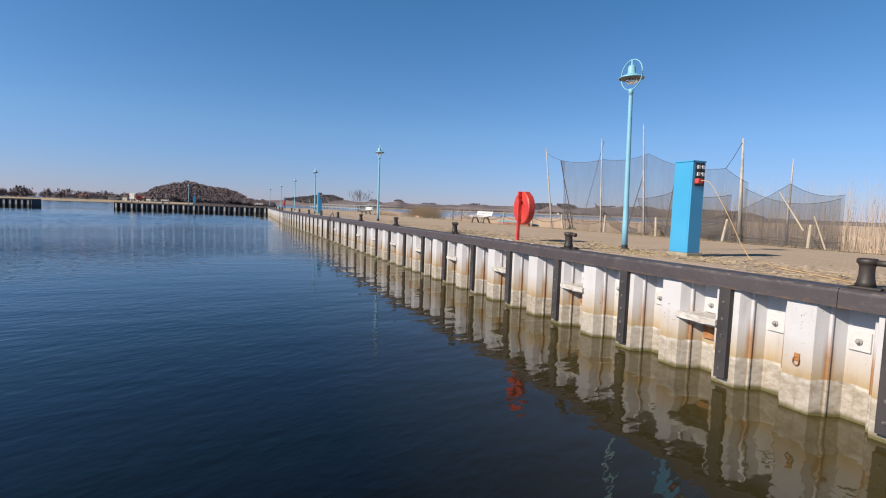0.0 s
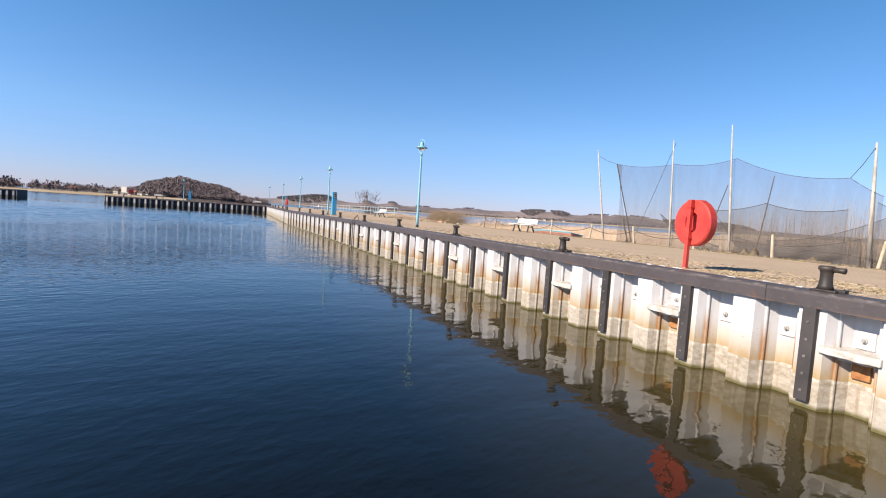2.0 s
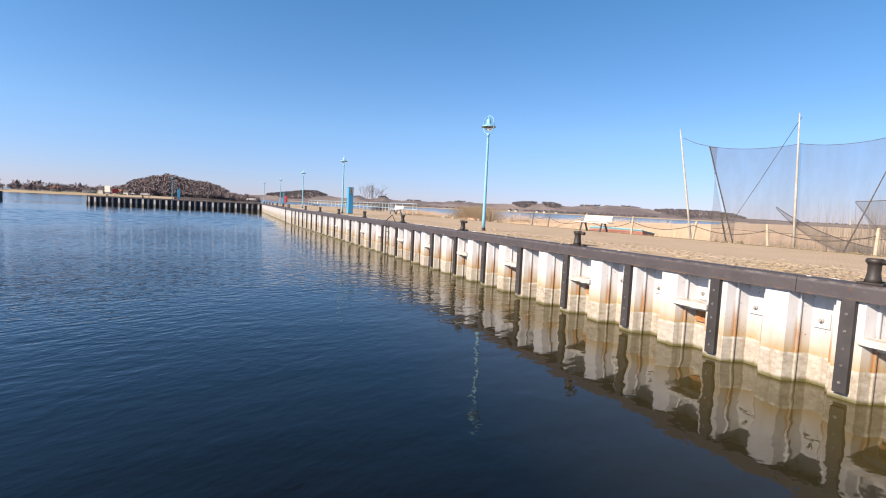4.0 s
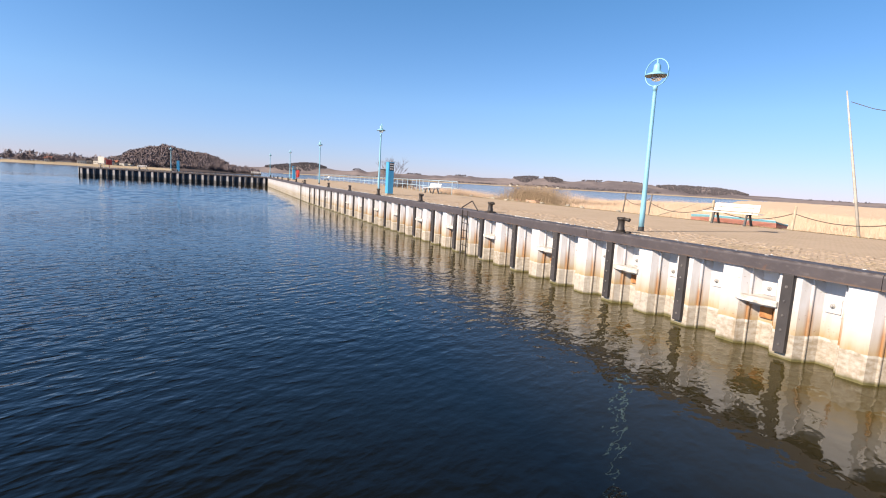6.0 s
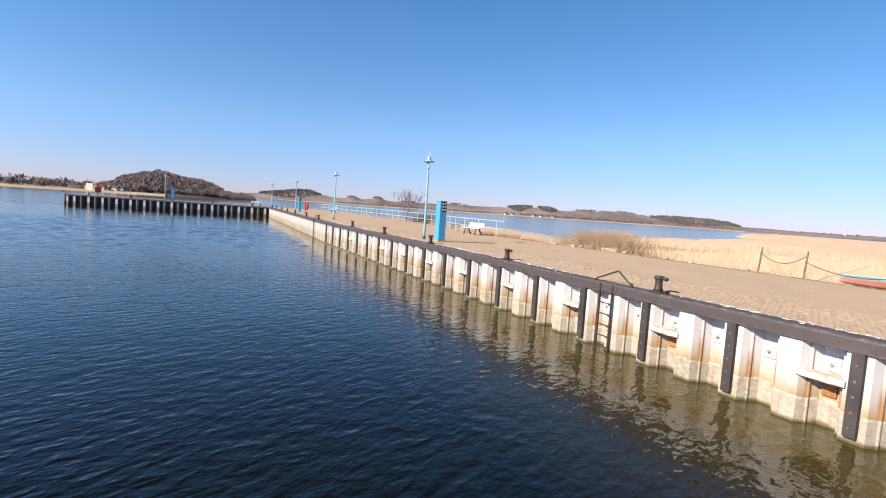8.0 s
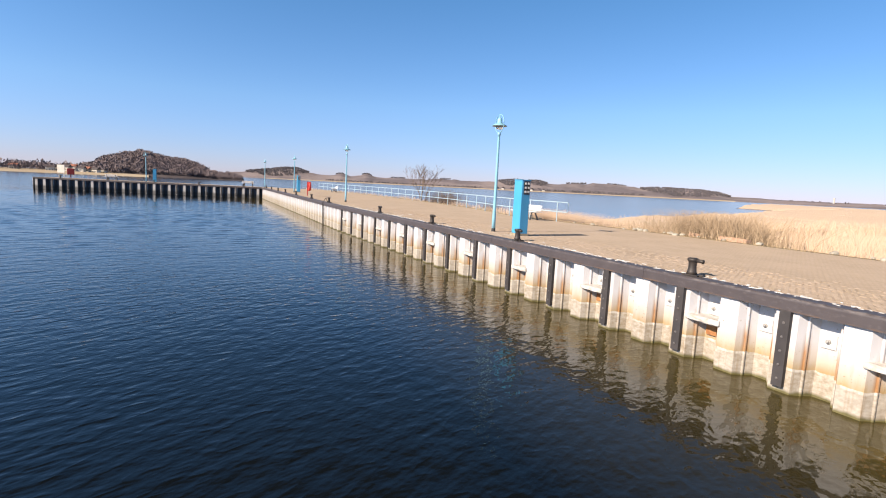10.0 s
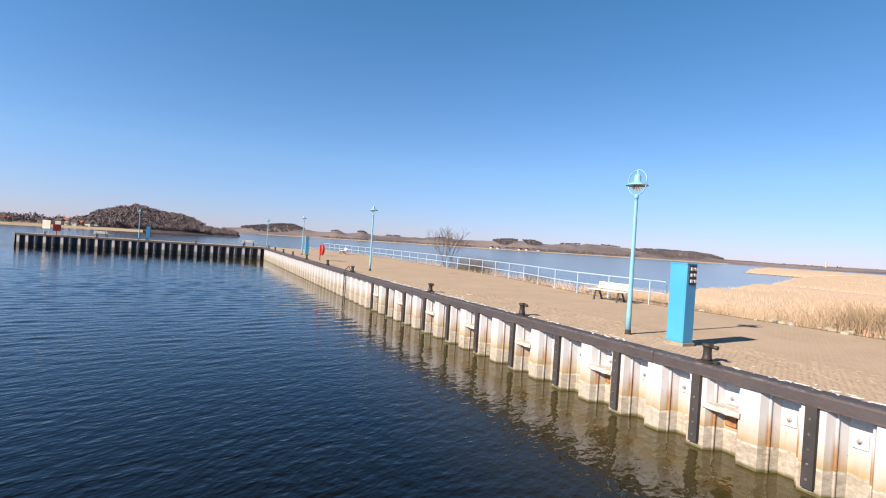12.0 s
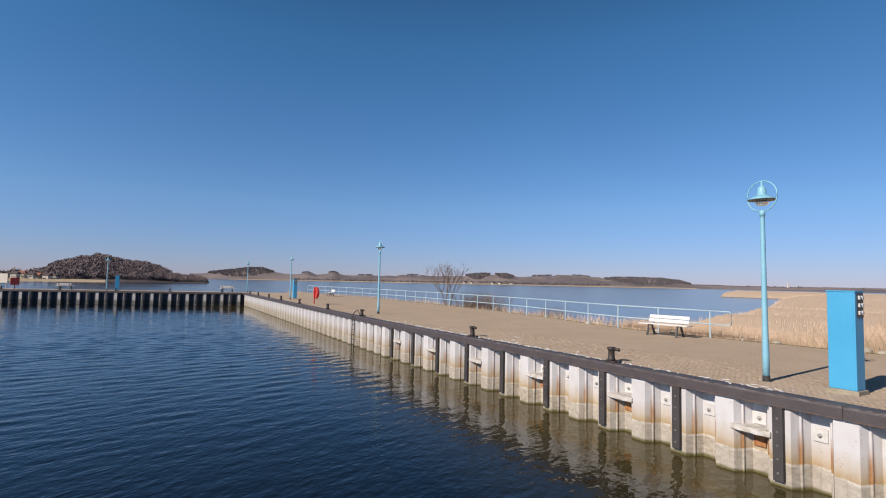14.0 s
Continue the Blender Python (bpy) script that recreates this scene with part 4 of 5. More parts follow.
hung_net("fishing_net", (13.6, 21.0), (13.7, 16.95), 4.20, 3.97, 0.16, tuck=0.40)
hung_net("fishing_net", (13.7, 16.95), (13.75, 13.6), 3.97, 4.02, 0.18)
hung_net("fishing_net", (13.75, 13.6), (13.6, 8.9), 4.02, 2.97, 0.30)
hung_net("fishing_net", (13.6, 8.9), (13.6, 7.8), 2.97, 2.30, 0.04)
hung_net("fishing_net", (13.7, 8.0), (15.0, 5.0), 2.1, 1.70, 0.40)
hung_net("fishing_net", (14.8, 12.6), (15.5, 7.3), 0.5, 2.36, 0.45)
hung_net("fishing_net", (15.5, 7.3), (15.5, 5.15), 2.36, 1.86, 0.22)
hung_net("fishing_net", (13.9, 17.8), (13.9, 14.2), 1.45, 0.05, 0.22, -0.4, 0.4, cord=0.016, low_a=1.38)
hung_net("fishing_net", (13.62, 21.02), (13.66, 20.62), 4.18, 4.14, 0.02, -0.35, 0.35, 8, tuck=3.2)
hung_net("fishing_net", (13.60, 20.10), (13.62, 19.40), 1.10, 0.70, 0.02, -0.35, 0.5, 8, tuck=0.5)
hung_net("fishing_net", (14.9, 15.4), (15.0, 12.9), 1.75, 2.12, 0.10, -0.4, 0.35, cord=0.013, low_a=1.70)
hung_net("fishing_net", (15.0, 12.9), (15.0, 9.6), 2.12, 1.90, 0.20, -0.4, 0.35, cord=0.013)
hung_net("fishing_net", (13.3, 13.0), (13.4, 8.2), 0.55, 0.80, 0.35, -0.4, 0.5)
for a, b in (((13.6, 22.55, 4.75), (13.6, 21.0, 4.20)), ((13.6, 8.22, 4.0), (13.6, 8.9, 2.97)), ((13.65, 16.98, 5.0), (16.0, 21.6, 0.2))):
    tagged(part("rope", tube([a, tuple((p + q) / 2 - (0.06 if k == 2 else 0) for k, (p, q) in enumerate(zip(a, b))), b], 0.012, 5), ROPE), "thin rope tying a net to its pole", "rope", "net ropes")
for (x, y, z), (x2, y2, z2) in (((14.0, 15.25, -0.45), (13.85, 14.0, 2.85)), ((14.2, 12.65, -0.40), (14.2, 12.12, 3.24)), ((12.4, 4.65, 0.45), (12.5, 5.7, 1.85)), ((10.3, 2.6, -0.15), (10.2, 2.98, 0.95)), ((10.0, 28.1, -0.15), (11.6, 27.0, 0.62))):
    tagged(part("net_prop", tube([(x, y, z), (x2, y2, z2)], [0.030, 0.018], 8), STAKE if x < 14 else DARKSTAKE), "slanting weathered timber prop beside the nets", "net prop", "net props")


def net_heap(x, y, length, height, seed):
    """A gathered length of net lying in folds on the bank."""
    verts, faces, n, m = [], [], 26, 9
    for i in range(n + 1):
        f = i / n
        h = height * (0.55 + 0.6 * noise.noise((f * 4, seed, 0))) * math.sin(math.pi * min(1.0, 0.06 + f * 0.94)) ** 0.5
        mid = 0.25 * noise.noise((f * 2.5, seed, 5))
        for j in range(m + 1):
            g = j / m * 2 - 1
            z = h * (1 - g * g) * (1 + 0.5 * noise.noise((f * 14, g * 2.5, seed)))
            verts.append((x + mid + g * (0.16 + 0.5 * h), y + (f - 0.5) * length, z))
    for i in range(n):
        for j in range(m):
            k = i * (m + 1) + j
            faces.append((k, k + m + 1, k + m + 2, k + 1))
    ob = new("net_heap", raw_mesh("net_heap", verts, faces, HEAP, True))
    ob.location.z = bank_z(x, y) - 0.02
    tagged(ob, "gathered brown fishing net lying in folds on the bank", "fishing net", "net heaps")


NET_HEAPS = [(13.2, 19.4, 1.8, 0.60), (13.3, 13.9, 2.6, 0.58), (13.2, 12.1, 1.6, 0.75), (13.0, 9.6, 2.8, 0.62), (13.4, 6.4, 2.2, 0.50)]


def boat(m):
    b = thing("rowing_boat", "small upturned-bow rowing boat with red bottom and turquoise sides", "boat", m)
    n, rings = 20, []
    bm = bmesh.new()

    def beam(f):
        return 0.74 * (1 - 0.25 * (1 - f) ** 2) * max(0.04, 1 - max(0.0, (f - 0.45) / 0.55) ** 2)

    def gunwale_z(f):
        return 0.37 + 0.05 * max(0.0, f - 0.4)

    for i in range(n + 1):
        f = i / n
        half, sheer, y = beam(f), gunwale_z(f), -2.1 + 4.2 * f
        lift = 0.12 * max(0.0, (f - 0.6) / 0.4) ** 2
        prof = [(-half, sheer), (-half * 0.93, 0.26 + lift * 0.4), (-half * 0.72, 0.09 + lift * 0.8), (0, lift), (half * 0.72, 0.09 + lift * 0.8), (half * 0.93, 0.26 + lift * 0.4), (half, sheer)]
        rings.append([bm.verts.new((x, y, z)) for x, z in prof])
    for a, c in zip(rings, rings[1:]):
        for k in range(6):
            bm.faces.new((a[k], a[k + 1], c[k + 1], c[k]))
    bm.faces.new(rings[0])
    bm.faces.new(rings[-1][::-1])
    bmesh.ops.solidify(bm, geom=bm.faces[:], thickness=0.03)
    part("hull", bm, HULL, b)
    for s in (-1, 1):
        part("gunwale", tube([(s * beam(k / 20), -2.1 + 4.2 * k / 20, gunwale_z(k / 20) + 0.01) for k in range(21)], 0.025, 6), LIGHTBLUE, b)
    for y in (-1.0, 0.3, 1.3):
        part("thwart", box(-beam((y + 2.1) / 4.2) * 0.9, beam((y + 2.1) / 4.2) * 0.9, y - 0.11, y + 0.11, 0.28, 0.31, 0.005), STAKE, b)
    return b


boat(Matrix.Translation((13.9, 26.9, -0.40)) @ pose(0, 0, 0, 0, 8, 7))

# ---- bank, reeds and shrubs ----
# reed land: (x, y of its edge to open water)
LAND = [(10, 52.0), (14, 54.0), (22, 57.0), (32, 60.5), (48, 66.0), (70, 76.0), (110, 95.0), (160, 115.0), (260, 150.0), (420, 215.0)]


def land_edge(x):
    return lerp_line(LAND, x)[0]


def bank_z(x, y):
    d = max(0.0, x - edge_x(y))
    z = max(-1.35, -0.30 - 0.05 * d)
    if y > 46:
        z = -0.4 - 0.16 * d
    else:
        gap = land_edge(x) - y
        z = min(z, -1.75 + 0.05 * gap) if gap < 12 else z
    return z + 0.10 * noise.noise((x * 0.25, y * 0.25, 3.0))


xs = [0.0, 0.4, 1, 2, 3.5, 5.5, 8, 11, 15, 20, 27, 36, 50, 70, 100, 150, 220, 320, 420]
ys = [-400, -250, -150, -90, -60] + [-40 + 2 * k for k in range(75)]
bv = [(edge_x(y) + x, y, bank_z(edge_x(y) + x, y) if x else -0.36) for y in ys for x in xs]
bf = []
for i in range(len(ys) - 1):
    for k in range(len(xs) - 1):
        a = i * len(xs) + k
        bf.append((a, a + 1, a + len(xs) + 1, a + len(xs)))
tagged(new("ground", raw_mesh("ground", bv, bf, EARTH, True)), "dry earth and trampled reed bank behind the quay", "ground", kind="structure")


for k, (x, y, length, height) in enumerate(NET_HEAPS):
    net_heap(x, y, length, height, k * 7.3)


def blades(name, spots, mat, label, category, lean=0.18, parent=None, bend=0.3):
    """Many stalks: spots are rows of x, y, z, height, width."""
    verts, faces = [], []
    for x, y, z, h, w in spots:
        a = random.uniform(0, math.tau)
        dx, dy = math.cos(a) * w, math.sin(a) * w
        lx, ly = random.gauss(0.05, lean) * h, random.gauss(0.0, lean) * h
        k = len(verts)
        verts += [(x - dx, y - dy, z), (x + dx, y + dy, z), (x + lx * bend - dx * 0.7, y + ly * bend - dy * 0.7, z + h * 0.55), (x + lx * bend + dx * 0.7, y + ly * bend + dy * 0.7, z + h * 0.55), (x + lx, y + ly, z + h)]
        faces += [(k, k + 1, k + 3, k + 2), (k + 2, k + 3, k + 4)]
    ob = new(name, raw_mesh(name, verts, faces, mat))
    ob.parent = parent
    return tagged(ob, label, category, kind="stuff")


def canopy(name, label, xs, span, top, mat):
    """The closed top of a reed field: span gives its y range at x, top its height there."""
    verts, faces, rows = [], [], 26
    for x in xs:
        y0, y1 = span(x)
        for j in range(rows + 1):
            y = y0 + (y1 - y0) * (1 - (1 - j / rows) ** 2)
            z = top(x, y) + 0.22 * noise.noise((x * 0.12, y * 0.12, 1)) + 0.12 * noise.noise((x * 0.7, y * 0.7, 2))
            verts.append((x, y, z))
        verts.append((x, y1 + 0.3, WATER_Z - 0.2))
        verts.append((x, y0 - 0.3, WATER_Z - 0.2))
    n = rows + 3
    for i in range(len(xs) - 1):
        for j in range(rows + 1):
            k = i * n + j
            faces.append((k, k + n, k + n + 1, k + 1))
        k = i * n
        faces.append((k + n - 1, k + 2 * n - 1, k + n, k))
    for j in range(rows):
        k = len(verts)
        a, b2 = verts[j], verts[j + 1]
        verts += [(a[0] - 0.5, a[1], -1.5), (b2[0] - 0.5, b2[1], -1.5)]
        faces.append((j, j + 1, k + 1, k))
    return tagged(new(name, raw_mesh(name, verts, faces, mat, True)), label, "reeds", kind="stuff")


canopy("reed_field", "wide pale reed field reaching to the bay", [14.5 + 1.5 * k for k in range(36)] + [70 + 6 * k for k in range(60)],
       lambda x: (31.0 if x < 20 else -220.0, land_edge(x) - 1.0), lambda x, y: min(-0.25, -0.55 + 0.012 * (x - 14)) - (0.35 if x < 15 else 0), REEDTOP)
canopy("reed_spit", "pale reed spit out in the bay", [180 + 6 * k for k in range(45)],
       lambda x: (118 + (x - 150) * 0.30, 134 + (x - 150) * 0.55), lambda x, y: -0.30 + 0.5 * noise.noise((x * 0.05, y * 0.08, 5)) - 1.5 * max(0.0, 1 - (x - 180) / 34), REEDTOP)
random.seed(11)
spots = []
# dense front of the reed land
while len(spots) < 120000:
    u = random.random()
    d = 0.45 + 26 * u ** 1.8
    y = random.uniform(26, 52) if random.random() < 0.75 else random.uniform(-25, 60)
    x = edge_x(y) + d
    if y > land_edge(x) + random.uniform(-1.5, 0.5):
        continue
    if x < 16.5 and y < 33 or y < 36.8 and d < 4.5 and random.random() < 0.85:
        continue
    slow = min(0.02 + 0.05 * d, 0.9) if y < 42.3 else 0.55 + 0.14 * d
    h = random.uniform(0.6, 1.2) * min(1.0, slow) * (0.85 + 0.5 * noise.noise((x * 0.15, y * 0.15, 0)))
    spots.append((x, y, bank_z(x, y) - 0.03, h * 1.05 + (0.06 if y < 42.3 else 0.30) + 0.02 * d, 0.0045 + 0.0006 * d))
for _ in range(26000):
    y, x = random.uniform(-14, 26), random.uniform(15.2, 22.0)
    spots.append((x, y, bank_z(x, y) - 0.03, random.uniform(0.2, 0.6) * (0.8 + 0.5 * noise.noise((x * 0.4, y * 0.3, 8))), 0.007))
for _ in range(14000):
    y, x = random.uniform(-14, 30), random.uniform(10.7, 15.2)
    spots.append((x, y, bank_z(x, y) - 0.03, random.uniform(0.05, 0.2), 0.008))
blades("reed_bed", spots, REED, "dry golden reed bed beside the quay", "reeds")
random.seed(12)
spots = []
while len(spots) < 110000:
    d = 10 + 190 * random.random() ** 1.7
    a = random.uniform(-0.9, 1.15)
    x, y = 12 + d * math.cos(a), 30 + d * math.sin(a)
    if y > land_edge(x) - 0.5 or x < 20:
        continue
    spots.append((x, y, -1.0, 0.62 + random.uniform(0.0, 0.34), 0.004 + 0.00042 * d))
for _ in range(16000):
    x = random.uniform(178, 345)
    lo, hi = 118 + (x - 150) * 0.30, 134 + (x - 150) * 0.55
    y = lo - 0.8 + ((hi - lo) * random.random() ** 2.2 if random.random() < 0.5 else random.uniform(0, 1.6))
    spots.append((x, y, -1.7, (1.2 + random.uniform(0.0, 0.45)) * min(1.0, 0.35 + (x - 178) / 50), 0.04))
blades("reed_stalks", spots, REED, "reed stalks standing out of the wide field", "reeds", 0.12)
random.seed(13)
spots = []
while len(spots) < 12000:
    y = random.uniform(48, 118)
    d = 0.3 + random.random() ** 1.5 * 6.5
    x = edge_x(y) + d
    spots.append((x, y, bank_z(x, y), random.uniform(0.35, 1.0) * (0.6 + 0.5 * noise.noise((x * 0.3, y * 0.2, 7))) + 0.2, 0.014))
blades("reed_bed", spots, REED, "dry reed strip below the railing", "reeds")
# grass along the deck edge and round posts
random.seed(15)
spots = []
while len(spots) < 14000:
    y = random.uniform(-12, 108)
    x = edge_x(y) + random.gauss(-0.05, 0.16 if y > 26 else 0.3)
    spots.append((x, y, deck_z(x) - 0.03, random.uniform(0.03, 0.12), 0.005))
for cx, cy, n, r in ((1.6, 1.75, 500, 0.35), (1.9, 0.3, 900, 0.55), (1.5, 1.0, 700, 0.6), (1.1, 3.6, 600, 0.6), (1.0, 0.5, 700, 0.7), (1.2, 40.8, 120, 0.2)):
    for _ in range(n):
        a, d = random.uniform(0, math.tau), r * abs(random.gauss(0, 0.55))
        x, y = cx + d * math.cos(a), cy + 2.2 * d * math.sin(a)
        if x > 0.46:
            spots.append((x, y, deck_z(x) - 0.015, random.uniform(0.015, 0.06), 0.006))
blades("grass_tufts", spots, TUSSOCK, "dry grass tufts on the quay edge", "grass", 0.5)


# dark uneven strip along the outer edge of the paving
sv, sf = [], []
for k in range(420):
    y = -14 + 0.25 * k
    w = 0.09 + 0.07 * noise.noise((y * 0.9, 0, 4)) + 0.03 * noise.noise((y * 4, 0, 4))
    x = edge_x(y)
    z = deck_z(x) - 0.003 if y <= KINK else deck_z(x - (y - KINK) * math.tan(BEND)) - 0.003
    sv += [(x - w, y, z + 0.004), (x - w * 0.4, y, z + 0.022), (x + 0.06, y, z + 0.012), (x + 0.14, y, z - 0.25)]
for k in range(419):
    sf += [(4 * k + i, 4 * k + i + 1, 4 * k + i + 5, 4 * k + i + 4) for i in range(3)]
tagged(new("soil_edge", raw_mesh("soil_edge", sv, sf, EDGESTRIP, True)), "dark raised strip along the paving edge", "soil", kind="structure")

# straw lying about on the paving
random.seed(16)
verts, faces = [], []
while len(verts) < 4 * 4200:
    y = random.triangular(-8, 20, 0)
    x = 0.30 + abs(random.gauss(0, 1.3))
    if x > 6 or noise.noise((x * 0.9, y * 0.5, 12)) < random.uniform(-0.25, 0.5):
        continue
    a, half, w = random.uniform(0, math.tau), random.uniform(0.02, 0.09), random.uniform(0.002, 0.005)
    c, s = math.cos(a), math.sin(a)
    z, k = deck_z(x) + random.uniform(0.008, 0.016), len(verts)
    verts += [(x - half * c - w * s, y - half * s + w * c, z), (x + half * c - w * s, y + half * s + w * c, z + random.uniform(0, 0.02)), (x + half * c + w * s, y + half * s - w * c, z + 0.004), (x - half * c + w * s, y - half * s - w * c, z)]
    faces.append((k, k + 1, k + 2, k + 3))
tagged(new("straw_litter", raw_mesh("straw_litter", verts, faces, STRAW)), "loose dry straw scattered over the paving", "straw", kind="stuff")


def twigs(name, cx, cy, z, count, height, spread, mat, label, category, splay=0.25, thick=0.012):
    verts, faces = [], []
    for _ in range(count):
        x, y = cx + random.gauss(0, spread[0]), cy + random.gauss(0, spread[1])
        h = height * random.uniform(0.55, 1.0)
        lx, ly = random.gauss(0, splay) * h, random.gauss(0, splay) * h
        w = thick * random.uniform(0.6, 1.2)
        k = len(verts)
        for f, ww in ((0, w), (0.5, w * 0.75), (1.0, w * 0.25)):
            bx, by = x + lx * f * f, y + ly * f * f
            verts += [(bx + ww, by, z + h * f), (bx - ww * 0.5, by + ww * 0.87, z + h * f), (bx - ww * 0.5, by - ww * 0.87, z + h * f)]
        for r in (0, 3):
            for q in range(3):
                faces.append((k + r + q, k + r + (q + 1) % 3, k + r + 3 + (q + 1) % 3, k + r + 3 + q))
    return tagged(new(name, raw_mesh(name, verts, faces, mat)), label, category, kind="stuff")


random.seed(21)
for y in (1.0, 4.0, 7.0, 10.0, 13.0, 16.0):
    twigs("willow_thicket", 18.5 + random.uniform(-0.6, 0.8), y, -0.7, 190, 3.5 if y < 14 else 2.8, (1.0, 1.5), TWIG, "thicket of bare upright willow shoots behind the nets", "shrub", 0.06, 0.009)
twigs("golden_shrub", 11.1, 38.9, -0.40, 3000, 1.45, (0.5, 1.25), GOLDTWIG, "low golden-brown bare shrub at the quay edge", "shrub", 0.42, 0.009)
twigs("golden_shrub", 12.4, 43.5, -0.5, 350, 0.9, (0.5, 1.2), GOLDTWIG, "low golden-brown bare shrub at the quay edge", "shrub", 0.4, 0.009)
twigs("brown_shrub", 13.4, 68.5, -0.8, 700, 2.0, (0.6, 1.5), BARK, "brown bare shrub outside the railing", "shrub", 0.3, 0.012)
twigs("brown_shrub", 13.2, 60.0, -0.8, 220, 1.3, (0.4, 0.8), BARK, "brown bare shrub outside the railing", "shrub", 0.3, 0.012)


def bare_tree(x, y, z, h):
    t = thing("tree", "small leafless tree beside the railing", "tree", Matrix.Translation((x, y, z)))
    random.seed(31)
    trunk, limbs = bmesh.new(), bmesh.new()

    def grow(p, d, length, r, level):
        q = p + d * length
        mid = (p + q) / 2 + Vector((random.gauss(0, 0.03), random.gauss(0, 0.03), 0)) * length
        add_tube(trunk if level == 0 else limbs, [p, mid, q], [r, r * 0.85, r * 0.65], 6 if level < 2 else 4)
        if level < 5:
            for _ in range(3 if level < 4 else 2):
                e = (d + Vector((random.gauss(0, 0.38), random.gauss(0, 0.38), random.uniform(0.1, 0.4)))).normalized()
                grow(p + d * length * random.uniform(0.65, 1.0), e, length * random.uniform(0.55, 0.8), r * 0.58, level + 1)

    for k in range(3):
        grow(Vector((random.gauss(0, 0.1), random.gauss(0, 0.1), 0)), Vector((random.gauss(0, 0.2), random.gauss(0, 0.2), 1)).normalized(), h * 0.32, 0.06, 0)
    part("trunk", trunk, BARK, t)
    part("crown", limbs, BARK, t, "bare twiggy crown")


bare_tree(13.3, 73.3, -0.6, 5.0)

# rubble at the outer edge
random.seed(41)
for k in range(26):
    y = random.choice((random.uniform(30, 47), random.uniform(36, 44), random.uniform(48, 62)))
    x = edge_x(y) + random.uniform(-0.15, 0.5)
    r = random.uniform(0.05, 0.16)
    bm = bmesh.new()
    bmesh.ops.create_icosphere(bm, subdivisions=2, radius=r)
    seed = random.uniform(0, 99)
    for v in bm.verts:
        v.co *= 1 + 0.35 * noise.noise(v.co * 6 + Vector((seed, 0, 0)))
        v.co.z *= 0.65
    ob = part("stone", bm, STONE, m=Matrix.Translation((x, y, deck_z(x) + 0.02)))
    tagged(ob, "pale rubble stone lying along the quay edge", "stone", "rubble stones")
for k, (x, y, turn) in enumerate(((10.1, 37.9, 10), (10.15, 37.5, 4), (10.05, 37.1, -8), (10.3, 39.4, 30))):
    tagged(part("brick_block", box(-0.14, 0.14, -0.2, 0.2, -0.05, 0.15, 0.02), BRICKSTONE, m=Matrix.Translation((x, y, deck_z(x))) @ pose(0, 0, 0, 4, 3, turn)), "broken reddish brick block at the quay edge", "brick block", "brick blocks")

# ---- far shores ----


def ridge(name, label, az0, az1, dist, depth, profile, mat, rough=0.06, step=0.35, kind="structure", foot=WATER_Z - 0.3):
    """A hill range seen from the harbour: (azimuth, height) rows rise behind a low shore at dist metres."""
    verts, faces = [], []
    n = int((az1 - az0) / step)
    rows = 8
    for i in range(n + 1):
        az = az0 + (az1 - az0) * i / n
        h = max(0.0, lerp_line(profile, az)[0])
        h *= 1 + rough * noise.noise((az * 1.3, 0.0, dist)) + rough * 0.6 * noise.noise((az * 4.0, 1.0, dist))
        for j in range(rows + 1):
            g = j / rows
            d = dist + depth * (g if g < 0.7 else 0.7 + (g - 0.7) * 2)
            rise = math.sin(min(1.0, g / 0.7) * math.pi / 2) ** 1.3 if g <= 0.7 else math.cos((g - 0.7) / 0.3 * math.pi / 2)
            wob = 1 + 0.10 * noise.noise((az * 0.9, g * 3, dist * 0.01))
            a = radians(az)
            verts.append((-8.5 + d * math.sin(a), 20 + d * math.cos(a), foot + 1.2 * min(1, g * 4) + h * rise * wob))
    for i in range(n):
        for j in range(rows):
            k = i * (rows + 1) + j
            faces.append((k, k + 1, k + rows + 2, k + rows + 1))
    return tagged(new(name, raw_mesh(name, verts, faces, mat, True)), label, "hill", kind=kind)


def polar(az, d):
    return -8.5 + d * math.sin(radians(az)), 20 + d * math.cos(radians(az))


def bare_woods(name, label, spots, mat, clumps=22, size=1.0):
    """Leafless far woods: every tree is a short trunk under an uneven crown of small twig clumps; rows of x, y, z, height."""
    verts, faces = [], []
    for x, y, z, h in spots:
        k = len(verts)
        w = 0.035 * h
        verts += [(x - w, y, z - 0.4), (x + w, y, z - 0.4), (x + w * 0.6, y, z + h * 0.6), (x - w * 0.6, y, z + h * 0.6)]
        faces.append((k, k + 1, k + 2, k + 3))
        broad = random.uniform(0.22, 0.36)
        for _ in range(clumps):
            px, py = x + random.gauss(0, broad * 0.75) * h, y + random.gauss(0, broad * 0.75) * h
            up = min(0.95, max(0.25, random.gauss(0.60, 0.18)))
            a, r = random.uniform(0, math.pi), h * size * random.uniform(0.04, 0.095)
            ax, ay, tall = math.cos(a) * r, math.sin(a) * r, r * random.uniform(0.9, 1.7)
            lx, ly = random.gauss(0, 0.4) * r, random.gauss(0, 0.4) * r
            pz, k = z + h * up, len(verts)
            verts += [(px - ax * 0.5, py - ay * 0.5, pz - tall), (px + ax * 0.4, py + ay * 0.4, pz - tall * 0.8), (px + ax + lx, py + ay + ly, pz + tall * 0.4), (px + lx * 1.5, py + ly * 1.5, pz + tall), (px - ax + lx, py - ay + ly, pz + tall * 0.3)]
            faces.append((k, k + 1, k + 2, k + 3, k + 4))
    return tagged(new(name, raw_mesh(name, verts, faces, mat)), label, "woods", kind="stuff")


